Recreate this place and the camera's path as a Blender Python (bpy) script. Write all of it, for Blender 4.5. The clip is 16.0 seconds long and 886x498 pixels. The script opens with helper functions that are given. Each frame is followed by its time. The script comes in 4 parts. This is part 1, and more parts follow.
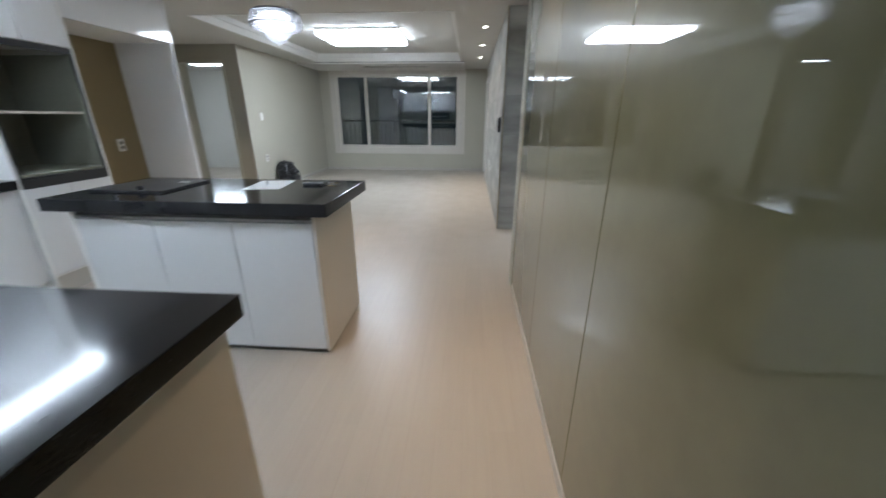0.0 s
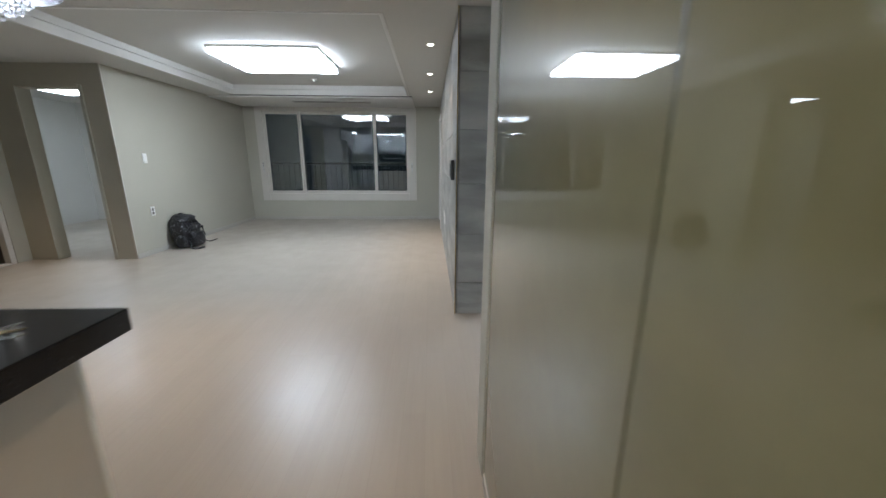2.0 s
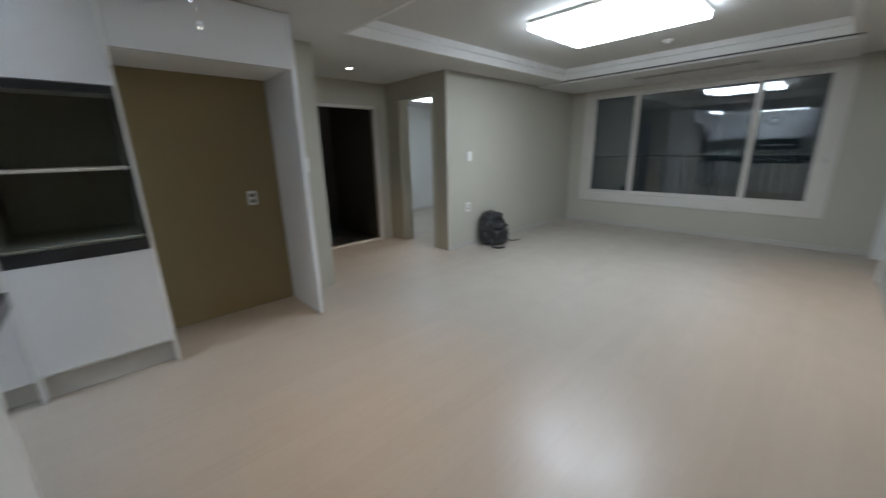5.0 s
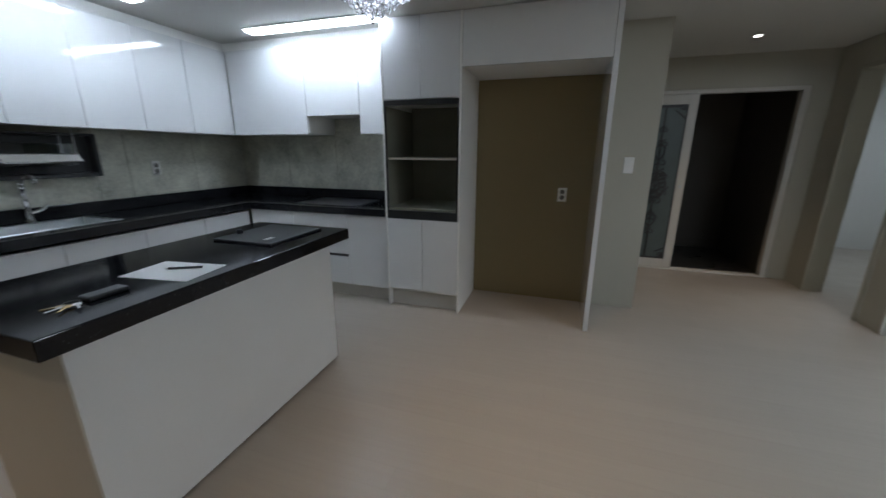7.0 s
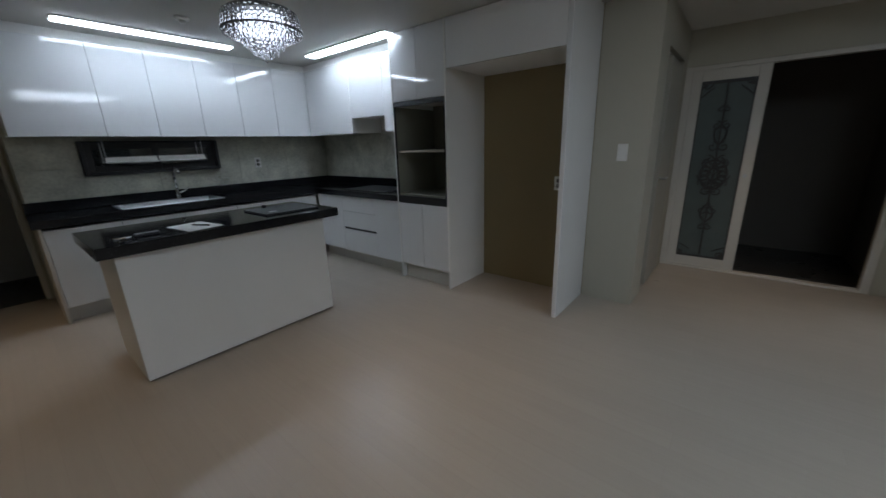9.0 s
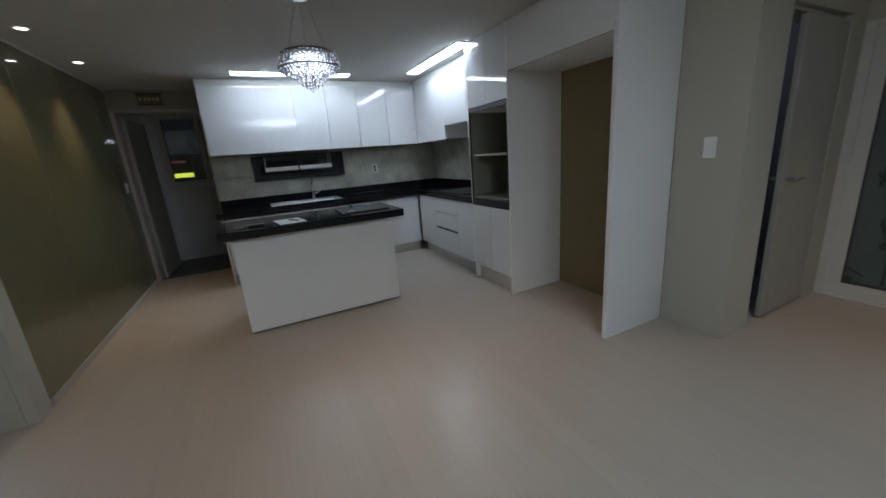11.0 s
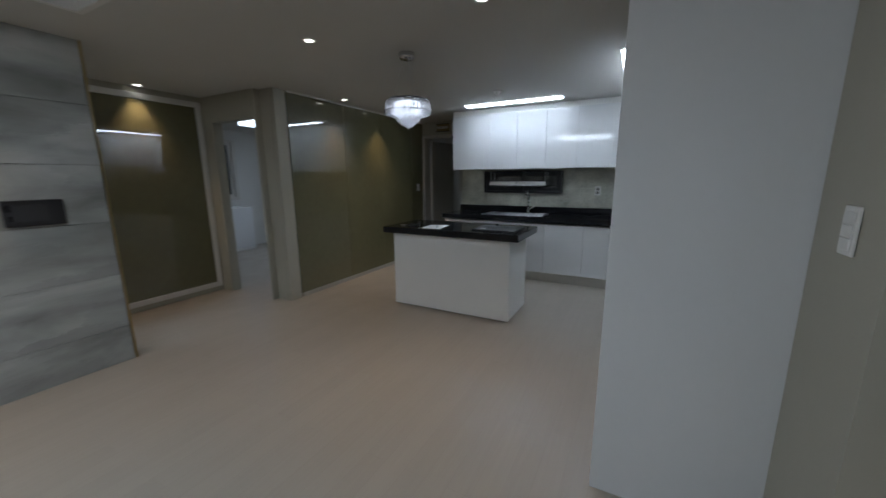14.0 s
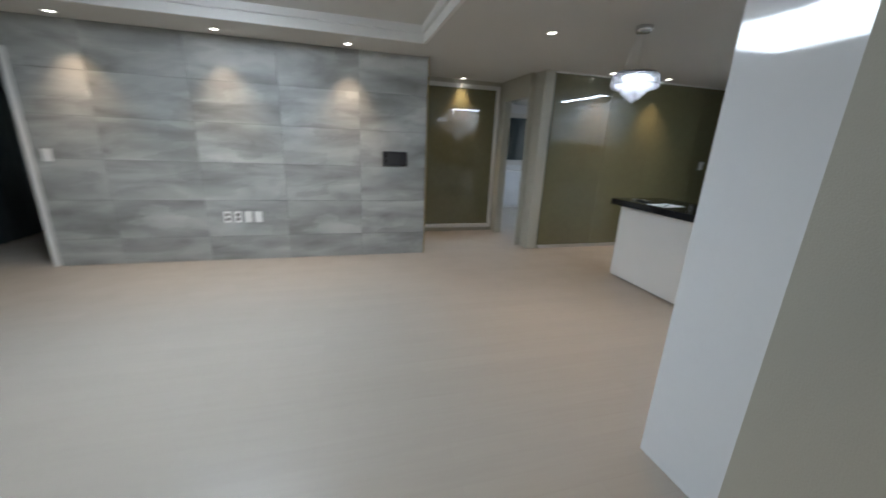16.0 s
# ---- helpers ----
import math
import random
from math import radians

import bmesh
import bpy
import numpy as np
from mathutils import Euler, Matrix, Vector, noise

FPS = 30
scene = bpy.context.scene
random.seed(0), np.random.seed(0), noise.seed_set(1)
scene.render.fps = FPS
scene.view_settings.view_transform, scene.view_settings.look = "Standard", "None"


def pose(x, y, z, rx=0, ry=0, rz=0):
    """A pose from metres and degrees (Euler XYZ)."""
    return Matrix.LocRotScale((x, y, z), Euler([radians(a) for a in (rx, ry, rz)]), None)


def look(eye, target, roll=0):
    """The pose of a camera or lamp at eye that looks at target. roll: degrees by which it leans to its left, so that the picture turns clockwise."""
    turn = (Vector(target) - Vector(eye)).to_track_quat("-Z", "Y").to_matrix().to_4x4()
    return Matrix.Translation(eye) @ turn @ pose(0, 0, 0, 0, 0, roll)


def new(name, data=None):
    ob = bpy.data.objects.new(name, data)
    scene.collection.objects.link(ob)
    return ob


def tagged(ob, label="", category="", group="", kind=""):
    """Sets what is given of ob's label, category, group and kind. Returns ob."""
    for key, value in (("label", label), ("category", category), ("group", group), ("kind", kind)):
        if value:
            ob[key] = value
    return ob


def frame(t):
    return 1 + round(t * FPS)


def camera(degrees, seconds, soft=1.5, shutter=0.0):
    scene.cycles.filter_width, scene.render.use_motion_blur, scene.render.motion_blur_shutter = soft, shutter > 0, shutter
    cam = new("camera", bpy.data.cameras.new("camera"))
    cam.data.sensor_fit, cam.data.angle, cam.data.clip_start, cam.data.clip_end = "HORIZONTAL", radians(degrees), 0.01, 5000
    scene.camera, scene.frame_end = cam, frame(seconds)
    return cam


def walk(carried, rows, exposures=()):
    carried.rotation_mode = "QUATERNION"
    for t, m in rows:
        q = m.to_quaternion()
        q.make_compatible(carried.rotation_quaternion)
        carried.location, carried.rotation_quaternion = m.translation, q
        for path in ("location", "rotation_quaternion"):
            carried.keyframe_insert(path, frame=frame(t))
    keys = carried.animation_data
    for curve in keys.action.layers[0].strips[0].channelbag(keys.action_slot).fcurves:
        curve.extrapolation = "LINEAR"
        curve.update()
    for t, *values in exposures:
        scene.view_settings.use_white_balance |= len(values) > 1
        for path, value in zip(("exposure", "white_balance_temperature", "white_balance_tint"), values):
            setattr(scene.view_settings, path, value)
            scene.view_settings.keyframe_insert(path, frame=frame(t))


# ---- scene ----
cam = camera(101.5, 16.0, shutter=0.5)

PATH = [
    (0, (-0.002, -0.007, 1.273), (-0.134, 1.867, 0.588), 0.2),
    (0.5, (0.057, 0.233, 1.267), (0.127, 2.15, 0.7), 0.2),
    (1, (0.121, 0.652, 1.307), (0.195, 2.589, 0.817), 1.6),
    (1.5, (0.099, 0.989, 1.304), (0.143, 2.927, 0.812), 1.9),
    (2, (0.141, 1.386, 1.276), (0.213, 3.326, 0.795), 0.3),
    (2.5, (0.155, 1.787, 1.293), (0.085, 3.732, 0.831), -0.3),
    (3, (0.13, 2.114, 1.289), (0.062, 4.055, 0.811), -0.1),
    (3.5, (0.11, 2.403, 1.292), (0.1, 4.331, 0.761), -0.5),
    (4, (0.135, 2.643, 1.287), (0.006, 4.576, 0.794), 1.3),
    (4.5, (-0.015, 2.708, 1.331), (-0.865, 4.441, 0.808), -0.8),
    (5, (-0.13, 2.66, 1.352), (-1.541, 3.977, 0.828), -1.3),
    (7.5, (-0.252, 3.926, 1.353), (-1.944, 2.996, 0.829), -3.1),
    (8, (-0.334, 4.279, 1.357), (-1.899, 3.146, 0.841), -6.4),
    (8.5, (-0.311, 4.689, 1.366), (-1.924, 3.627, 0.843), -1.5),
    (9, (-0.427, 4.861, 1.347), (-1.915, 3.644, 0.794), -1.7),
    (11.5, (-1.285, 5.608, 1.343), (-1.893, 3.773, 0.827), -3.1),
    (12, (-1.624, 5.702, 1.378), (-1.959, 3.81, 0.821), -1.2),
    (12.5, (-1.967, 5.654, 1.344), (-2.092, 3.742, 0.771), -1.0),
    (13, (-2.348, 5.609, 1.38), (-2.146, 3.672, 0.925), -3.5),
    (13.5, (-2.74, 5.595, 1.41), (-2.137, 3.727, 1.029), -3.3),
    (14, (-3.073, 5.452, 1.396), (-2.15, 3.721, 1.006), -0.4),
    (14.5, (-3.355, 5.418, 1.384), (-1.999, 4.001, 0.992), -2.5),
    (15, (-3.658, 5.389, 1.389), (-1.997, 4.39, 0.896), -4.0),
    (15.5, (-3.869, 5.242, 1.39), (-2.134, 4.378, 0.9), 0.3),
    (16, (-4.099, 5.243, 1.378), (-2.251, 4.719, 0.822), 2.5),
]
EXPOSURES = [(0, 1.15, 5700, 8), (0.5, 1.17, 5700, 8), (1.5, 0.9, 5700, 8), (2.5, 1.12, 5700, 8), (3.0, 1.05, 5700, 8), (3.5, 0.62, 5700, 8), (4, 0.35, 5700, 8), (4.5, 0.24, 5700, 8), (5, 0.72, 5700, 8), (6.2, 0.2, 5700, 8), (7.5, 0.0, 5700, 8), (9, -0.36, 5700, 8), (11.5, -0.07, 5700, 8), (12.5, -0.1, 5700, 8), (14.5, -0.2, 5700, 8), (15, 0.05, 5700, 8), (15.5, 0.5, 5700, 8), (16, 0.75, 5700, 8)]
walk(cam, [(t, look(eye, target, roll)) for t, eye, target, roll in PATH], EXPOSURES)

# ---- light ----
world = bpy.data.worlds.new("night")
scene.world = world
world.use_nodes = True
world.node_tree.nodes["Background"].inputs[0].default_value = (0.012, 0.015, 0.016, 1)
world.node_tree.nodes["Background"].inputs[1].default_value = 0.5

CEIL = 2.32
TRAY = 2.46
LAMP_LIVING, LAMP_BED, STRIP, CRYSTAL, SPOT = 11.5, 9.0, 21.0, 3.2, 9.0


# ---- materials ----
def material(name, color, rough=0.5, metal=0.0, var=0.06, scale=3.0, fine=60.0, bump=0.02, coat=0.0,
             stretch=(1, 1, 1), spec=0.5, rvar=0.08):
    """Paint, wood or stone: base colour with two scales of noise, relief and uneven gloss."""
    m = bpy.data.materials.new(name)
    m.use_nodes = True
    nt = m.node_tree
    n, l = nt.nodes, nt.links
    b = n["Principled BSDF"]
    tc = n.new("ShaderNodeTexCoord")
    mp = n.new("ShaderNodeMapping")
    mp.inputs["Scale"].default_value = stretch
    l.new(tc.outputs["Object"], mp.inputs[0])
    big, small = n.new("ShaderNodeTexNoise"), n.new("ShaderNodeTexNoise")
    for t, s, d in ((big, scale, 4), (small, fine, 3)):
        t.inputs["Scale"].default_value, t.inputs["Detail"].default_value = s, d
        l.new(mp.outputs[0], t.inputs["Vector"])
    mix = n.new("ShaderNodeMath")
    mix.operation = "ADD"
    half = n.new("ShaderNodeMath")
    half.operation, half.inputs[1].default_value = "MULTIPLY", 0.5
    l.new(small.outputs["Fac"], half.inputs[0])
    l.new(big.outputs["Fac"], mix.inputs[0])
    l.new(half.outputs[0], mix.inputs[1])
    ramp = n.new("ShaderNodeMapRange")
    ramp.inputs["From Min"].default_value, ramp.inputs["From Max"].default_value = 0.4, 1.1
    ramp.inputs["To Min"].default_value, ramp.inputs["To Max"].default_value = 1 - var, 1 + var
    l.new(mix.outputs[0], ramp.inputs["Value"])
    vm = n.new("ShaderNodeVectorMath")
    vm.operation = "SCALE"
    vm.inputs[0].default_value = color
    l.new(ramp.outputs[0], vm.inputs["Scale"])
    l.new(vm.outputs[0], b.inputs["Base Color"])
    rr = n.new("ShaderNodeMapRange")
    rr.inputs["To Min"].default_value, rr.inputs["To Max"].default_value = max(rough - rvar, 0.0), min(rough + rvar, 1)
    l.new(big.outputs["Fac"], rr.inputs["Value"])
    l.new(rr.outputs[0], b.inputs["Roughness"])
    b.inputs["Metallic"].default_value = metal
    b.inputs["Coat Weight"].default_value = coat
    b.inputs["Coat Roughness"].default_value = 0.03
    b.inputs["Specular IOR Level"].default_value = spec
    if bump:
        bp = n.new("ShaderNodeBump")
        bp.inputs["Strength"].default_value, bp.inputs["Distance"].default_value = bump, 0.01
        l.new(small.outputs["Fac"], bp.inputs["Height"])
        l.new(bp.outputs[0], b.inputs["Normal"])
    return m


def glow(name, color, strength):
    m = bpy.data.materials.new(name)
    m.use_nodes = True
    b = m.node_tree.nodes["Principled BSDF"]
    b.inputs["Base Color"].default_value = (0.8, 0.8, 0.8, 1)
    b.inputs["Emission Color"].default_value = (*color, 1)
    b.inputs["Emission Strength"].default_value = strength
    return m


def clear_glass(name, tint=(0.95, 0.97, 0.96), rough=0.0, ior=1.5):
    m = bpy.data.materials.new(name)
    m.use_nodes = True
    b = m.node_tree.nodes["Principled BSDF"]
    b.inputs["Base Color"].default_value = (*tint, 1)
    b.inputs["Transmission Weight"].default_value = 1
    b.inputs["Roughness"].default_value = rough
    b.inputs["IOR"].default_value = ior
    return m


def stone_tile():
    """Grey cement-look porcelain with cloudy streaks, each tile its own."""
    m = bpy.data.materials.new("cement_tile")
    m.use_nodes = True
    n, l = m.node_tree.nodes, m.node_tree.links
    b = n["Principled BSDF"]
    tc, info = n.new("ShaderNodeTexCoord"), n.new("ShaderNodeObjectInfo")
    off = n.new("ShaderNodeVectorMath")
    off.operation = "MULTIPLY_ADD"
    off.inputs[1].default_value = (37, 53, 91)
    l.new(info.outputs["Random"], off.inputs[0])
    l.new(tc.outputs["Object"], off.inputs[2])
    mp = n.new("ShaderNodeMapping")
    mp.inputs["Scale"].default_value = (1.0, 1.0, 3.6)
    l.new(off.outputs[0], mp.inputs[0])
    big, small = n.new("ShaderNodeTexNoise"), n.new("ShaderNodeTexNoise")
    big.inputs["Scale"].default_value, big.inputs["Detail"].default_value = 1.3, 9
    big.inputs["Distortion"].default_value = 0.5
    small.inputs["Scale"].default_value, small.inputs["Detail"].default_value = 30, 4
    l.new(mp.outputs[0], big.inputs["Vector"])
    l.new(mp.outputs[0], small.inputs["Vector"])
    ramp = n.new("ShaderNodeValToRGB")
    e = ramp.color_ramp.elements
    e[0].position, e[0].color = 0.25, (0.185, 0.188, 0.174, 1)
    e[1].position, e[1].color = 0.75, (0.475, 0.475, 0.45, 1)
    k = e.new(0.50)
    k.color = (0.335, 0.338, 0.32, 1)
    l.new(big.outputs["Fac"], ramp.inputs[0])
    # brushed cement patches: stretched square cells with soft tone steps
    cells, wob = n.new("ShaderNodeTexVoronoi"), n.new("ShaderNodeVectorMath")
    cells.distance = "CHEBYCHEV"
    cells.inputs["Scale"].default_value, cells.inputs["Randomness"].default_value = 1.9, 0.9
    wob.operation = "MULTIPLY_ADD"
    wob.inputs[1].default_value = (0.12, 0.12, 0.35)
    l.new(small.outputs["Color"], wob.inputs[0])
    l.new(mp.outputs[0], wob.inputs[2])
    l.new(wob.outputs[0], cells.inputs["Vector"])
    bw = n.new("ShaderNodeRGBToBW")
    l.new(cells.outputs["Color"], bw.inputs[0])
    patch = n.new("ShaderNodeMapRange")
    patch.inputs["To Min"].default_value, patch.inputs["To Max"].default_value = 0.82, 1.14
    l.new(bw.outputs[0], patch.inputs["Value"])
    tone = n.new("ShaderNodeMapRange")
    tone.inputs["To Min"].default_value, tone.inputs["To Max"].default_value = 0.92, 1.08
    l.new(info.outputs["Random"], tone.inputs["Value"])
    vm = n.new("ShaderNodeVectorMath")
    vm.operation = "SCALE"
    l.new(ramp.outputs[0], vm.inputs[0])
    both = n.new("ShaderNodeMath")
    both.operation = "MULTIPLY"
    l.new(tone.outputs[0], both.inputs[0])
    l.new(patch.outputs[0], both.inputs[1])
    l.new(both.outputs[0], vm.inputs["Scale"])
    l.new(vm.outputs[0], b.inputs["Base Color"])
    b.inputs["Roughness"].default_value = 0.42
    bp = n.new("ShaderNodeBump")
    bp.inputs["Strength"].default_value, bp.inputs["Distance"].default_value = 0.08, 0.01
    l.new(small.outputs["Fac"], bp.inputs["Height"])
    l.new(bp.outputs[0], b.inputs["Normal"])
    return m


def floor_wood():
    """Pale beige laminate: long faint boards along y with fine grain and worn gloss."""
    m = bpy.data.materials.new("pale_laminate")
    m.use_nodes = True
    n, l = m.node_tree.nodes, m.node_tree.links
    b = n["Principled BSDF"]
    tc = n.new("ShaderNodeTexCoord")
    turn = n.new("ShaderNodeMapping")
    turn.inputs["Rotation"].default_value = (0, 0, radians(90))
    l.new(tc.outputs["Object"], turn.inputs[0])
    br = n.new("ShaderNodeTexBrick")
    br.inputs["Color1"].default_value = (0.374, 0.332, 0.277, 1)
    br.inputs["Color2"].default_value = (0.389, 0.346, 0.289, 1)
    br.inputs["Mortar"].default_value = (0.362, 0.320, 0.266, 1)
    br.inputs["Scale"].default_value = 1.0
    br.inputs["Mortar Size"].default_value = 0.0016
    br.inputs["Mortar Smooth"].default_value = 0.4
    br.inputs["Brick Width"].default_value = 1.2
    br.inputs["Row Height"].default_value = 0.115
    l.new(turn.outputs[0], br.inputs["Vector"])
    mp = n.new("ShaderNodeMapping")
    mp.inputs["Scale"].default_value = (14, 0.8, 1)
    l.new(tc.outputs["Object"], mp.inputs[0])
    g = n.new("ShaderNodeTexNoise")
    g.inputs["Scale"].default_value, g.inputs["Detail"].default_value, g.inputs["Distortion"].default_value = 3, 7, 0.6
    l.new(mp.outputs[0], g.inputs["Vector"])
    r = n.new("ShaderNodeMapRange")
    r.inputs["From Min"].default_value, r.inputs["From Max"].default_value = 0.25, 0.75
    r.inputs["To Min"].default_value, r.inputs["To Max"].default_value = 0.97, 1.025
    l.new(g.outputs["Fac"], r.inputs["Value"])
    vm = n.new("ShaderNodeVectorMath")
    vm.operation = "SCALE"
    l.new(br.outputs["Color"], vm.inputs[0])
    l.new(r.outputs[0], vm.inputs["Scale"])
    l.new(vm.outputs[0], b.inputs["Base Color"])
    w = n.new("ShaderNodeTexNoise")
    w.inputs["Scale"].default_value, w.inputs["Detail"].default_value = 4.0, 6
    l.new(tc.outputs["Object"], w.inputs["Vector"])
    rr = n.new("ShaderNodeMapRange")
    rr.inputs["To Min"].default_value, rr.inputs["To Max"].default_value = 0.20, 0.50
    l.new(w.outputs["Fac"], rr.inputs["Value"])
    l.new(rr.outputs[0], b.inputs["Roughness"])
    bp = n.new("ShaderNodeBump")
    bp.inputs["Strength"].default_value, bp.inputs["Distance"].default_value = 0.05, 0.004
    l.new(g.outputs["Fac"], bp.inputs["Height"])
    l.new(bp.outputs[0], b.inputs["Normal"])
    return m


def worktop_stone():
    """Near-black engineered stone with sparse pale flecks."""
    m = material("black_worktop", (0.012, 0.012, 0.014), 0.10, var=0.3, scale=6, fine=160, bump=0.0, coat=0.0, rvar=0.05, spec=0.36)
    n, l = m.node_tree.nodes, m.node_tree.links
    b = n["Principled BSDF"]
    old = b.inputs["Base Color"].links[0].from_socket
    v, tc = n.new("ShaderNodeTexVoronoi"), n.new("ShaderNodeTexCoord")
    v.inputs["Scale"].default_value = 55
    l.new(tc.outputs["Object"], v.inputs["Vector"])
    r = n.new("ShaderNodeMapRange")
    r.inputs["From Min"].default_value, r.inputs["From Max"].default_value = 0.06, 0.16
    r.inputs["To Min"].default_value, r.inputs["To Max"].default_value = 0.3, 0.0
    l.new(v.outputs["Distance"], r.inputs["Value"])
    mx = n.new("ShaderNodeMix")
    mx.data_type = "RGBA"
    mx.inputs["B"].default_value = (0.12, 0.12, 0.125, 1)
    l.new(r.outputs[0], mx.inputs["Factor"])
    l.new(old, mx.inputs["A"])
    l.new(mx.outputs["Result"], b.inputs["Base Color"])
    return m


WALLPAPER = material("beige_wallpaper", (0.43, 0.41, 0.338), 0.75, var=0.05, scale=1.2, fine=220, bump=0.12)
PALE_PAPER = material("pale_wallpaper", (0.62, 0.61, 0.58), 0.8, var=0.04, scale=1.2, fine=220, bump=0.12)
BROWN_PAPER = material("brown_wallpaper", (0.26, 0.208, 0.108), 0.7, var=0.06, scale=1.2, fine=200, bump=0.12)
CEILING_PAPER = material("ceiling_paper", (0.58, 0.57, 0.535), 0.85, var=0.03, scale=1.5, fine=250, bump=0.10)
WHITE_TRIM = material("white_trim", (0.70, 0.69, 0.66), 0.45, var=0.04, scale=4, fine=90, bump=0.02)
BEIGE_TRIM = material("beige_trim", (0.56, 0.535, 0.485), 0.4, var=0.05, scale=4, fine=90, bump=0.02)
BASE_PAINT = material("baseboard_paint", (0.43, 0.41, 0.365), 0.5, var=0.05, bump=0.02)
GLOSS_WHITE = material("gloss_white_lacquer", (0.74, 0.745, 0.75), 0.07, var=0.02, scale=2, fine=40, bump=0.006, coat=0.6, rvar=0.02)
MATT_WHITE = material("matt_white_board", (0.79, 0.785, 0.76), 0.38, var=0.03, scale=3, fine=120, bump=0.01)
BEIGE_BOARD = material("beige_board", (0.60, 0.56, 0.50), 0.45, var=0.04, scale=3, fine=120, bump=0.01)
GOLD_GLASS = material("champagne_panel", (0.139, 0.130, 0.066), 0.35, var=0.16, scale=1.4, fine=14, bump=0.0, coat=1.0, rvar=0.06, spec=0.15)
GOLD_GLASS.node_tree.nodes["Principled BSDF"].inputs["Coat Roughness"].default_value = 0.012
GOLD_GLASS.node_tree.nodes["Principled BSDF"].inputs["Coat IOR"].default_value = 1.7
GREY_LINE = material("grey_line", (0.16, 0.155, 0.14), 0.6, var=0.05, bump=0)
# Near-black for dark parts; in gaps, grooves and grips it paints their shade.
DARK = material("dark_parts_and_shade", (0.03, 0.03, 0.032), 0.5, var=0.1, bump=0)
BLACK_PLASTIC = material("black_plastic", (0.02, 0.02, 0.022), 0.3, var=0.1, bump=0)
DOOR_GREY = material("grey_door_film", (0.58, 0.57, 0.52), 0.5, var=0.06, bump=0.03, stretch=(6, 6, 1))
WHITE_PLASTIC = material("white_plastic", (0.78, 0.77, 0.74), 0.35, var=0.02, bump=0)
CHROME = material("chrome", (0.75, 0.75, 0.76), 0.12, metal=1.0, var=0.03, bump=0, rvar=0.04)
STEEL = material("brushed_steel", (0.55, 0.56, 0.57), 0.3, metal=1.0, var=0.06, bump=0.02, stretch=(1, 12, 1))
BRASS = material("brass_edge", (0.42, 0.32, 0.14), 0.3, metal=0.9, var=0.08, bump=0)
BATH_DOOR = material("beige_door_film", (0.34, 0.328, 0.28), 0.5, var=0.08, bump=0.02, stretch=(6, 6, 1))
NICHE = material("olive_niche_board", (0.23, 0.232, 0.185), 0.5, var=0.15, bump=0.02)
TILE = stone_tile()
GROUT = material("grey_grout", (0.17, 0.17, 0.165), 0.85, var=0.08, bump=0.05)
FLOOR = floor_wood()
WORKTOP = worktop_stone()
SPLASH = material("splash_tile", (0.50, 0.50, 0.425), 0.3, var=0.38, scale=5, fine=40, bump=0.02)
DARK_STONE = material("dark_foyer_tile", (0.05, 0.047, 0.042), 0.3, var=0.3, scale=6, fine=60, bump=0.03)
# Wallpaper darkened in colour to stand for the unlit foyer and balcony.
SHADED_WALL = material("shaded_wallpaper", (0.11, 0.10, 0.085), 0.7, var=0.08, bump=0.1)
BATH_TILE = material("bath_tile", (0.22, 0.23, 0.27), 0.3, var=0.1, bump=0.02)
GLASS = clear_glass("window_glass", (0.80, 0.86, 0.85), ior=1.8)
FROST = material("frosted_glass", (0.09, 0.112, 0.108), 0.35, var=0.12, scale=6, fine=120, bump=0.05)
IRON = material("iron_scrollwork", (0.05, 0.05, 0.05), 0.5, var=0.2, bump=0.05)
CRYSTAL_GLASS = clear_glass("crystal", (0.98, 0.98, 1.0), 0.02, 1.55)
PAPER = material("paper", (0.80, 0.80, 0.79), 0.7, var=0.03, bump=0.02)
def camo():
    m = material("black_patterned_nylon", (0.011, 0.011, 0.013), 0.38, var=0.4, scale=14, fine=200, bump=0.3)
    n, l = m.node_tree.nodes, m.node_tree.links
    b = n["Principled BSDF"]
    old = b.inputs["Base Color"].links[0].from_socket
    t, tc, mr, mx = n.new("ShaderNodeTexNoise"), n.new("ShaderNodeTexCoord"), n.new("ShaderNodeMapRange"), n.new("ShaderNodeMix")
    t.inputs["Scale"].default_value, t.inputs["Detail"].default_value, t.inputs["Distortion"].default_value = 22, 3, 1.2
    l.new(tc.outputs["Object"], t.inputs["Vector"])
    mr.inputs["From Min"].default_value, mr.inputs["From Max"].default_value = 0.61, 0.68
    l.new(t.outputs["Fac"], mr.inputs["Value"])
    mx.data_type = "RGBA"
    mx.inputs["B"].default_value = (0.20, 0.205, 0.215, 1)
    l.new(mr.outputs[0], mx.inputs["Factor"])
    l.new(old, mx.inputs["A"])
    l.new(mx.outputs["Result"], b.inputs["Base Color"])
    return m


CAMO = camo()
CLOTH = material("teal_curtain", (0.16, 0.20, 0.20), 0.85, var=0.12, scale=5, fine=200, bump=0.1)
LED = glow("led_diffuser", (0.93, 0.97, 1.0), LAMP_LIVING)
LED_BED = glow("led_bedroom", (0.90, 0.96, 1.0), LAMP_BED)
LED_SOUTH = glow("led_south_bedroom", (0.80, 0.88, 1.0), 4.0)
LED_STRIP = glow("led_strip", (0.88, 0.94, 1.0), STRIP)
LED_CRYSTAL = glow("led_crystal", (0.92, 0.95, 1.0), CRYSTAL)
LED_SPOT = glow("led_spot", (1.0, 0.90, 0.75), SPOT)


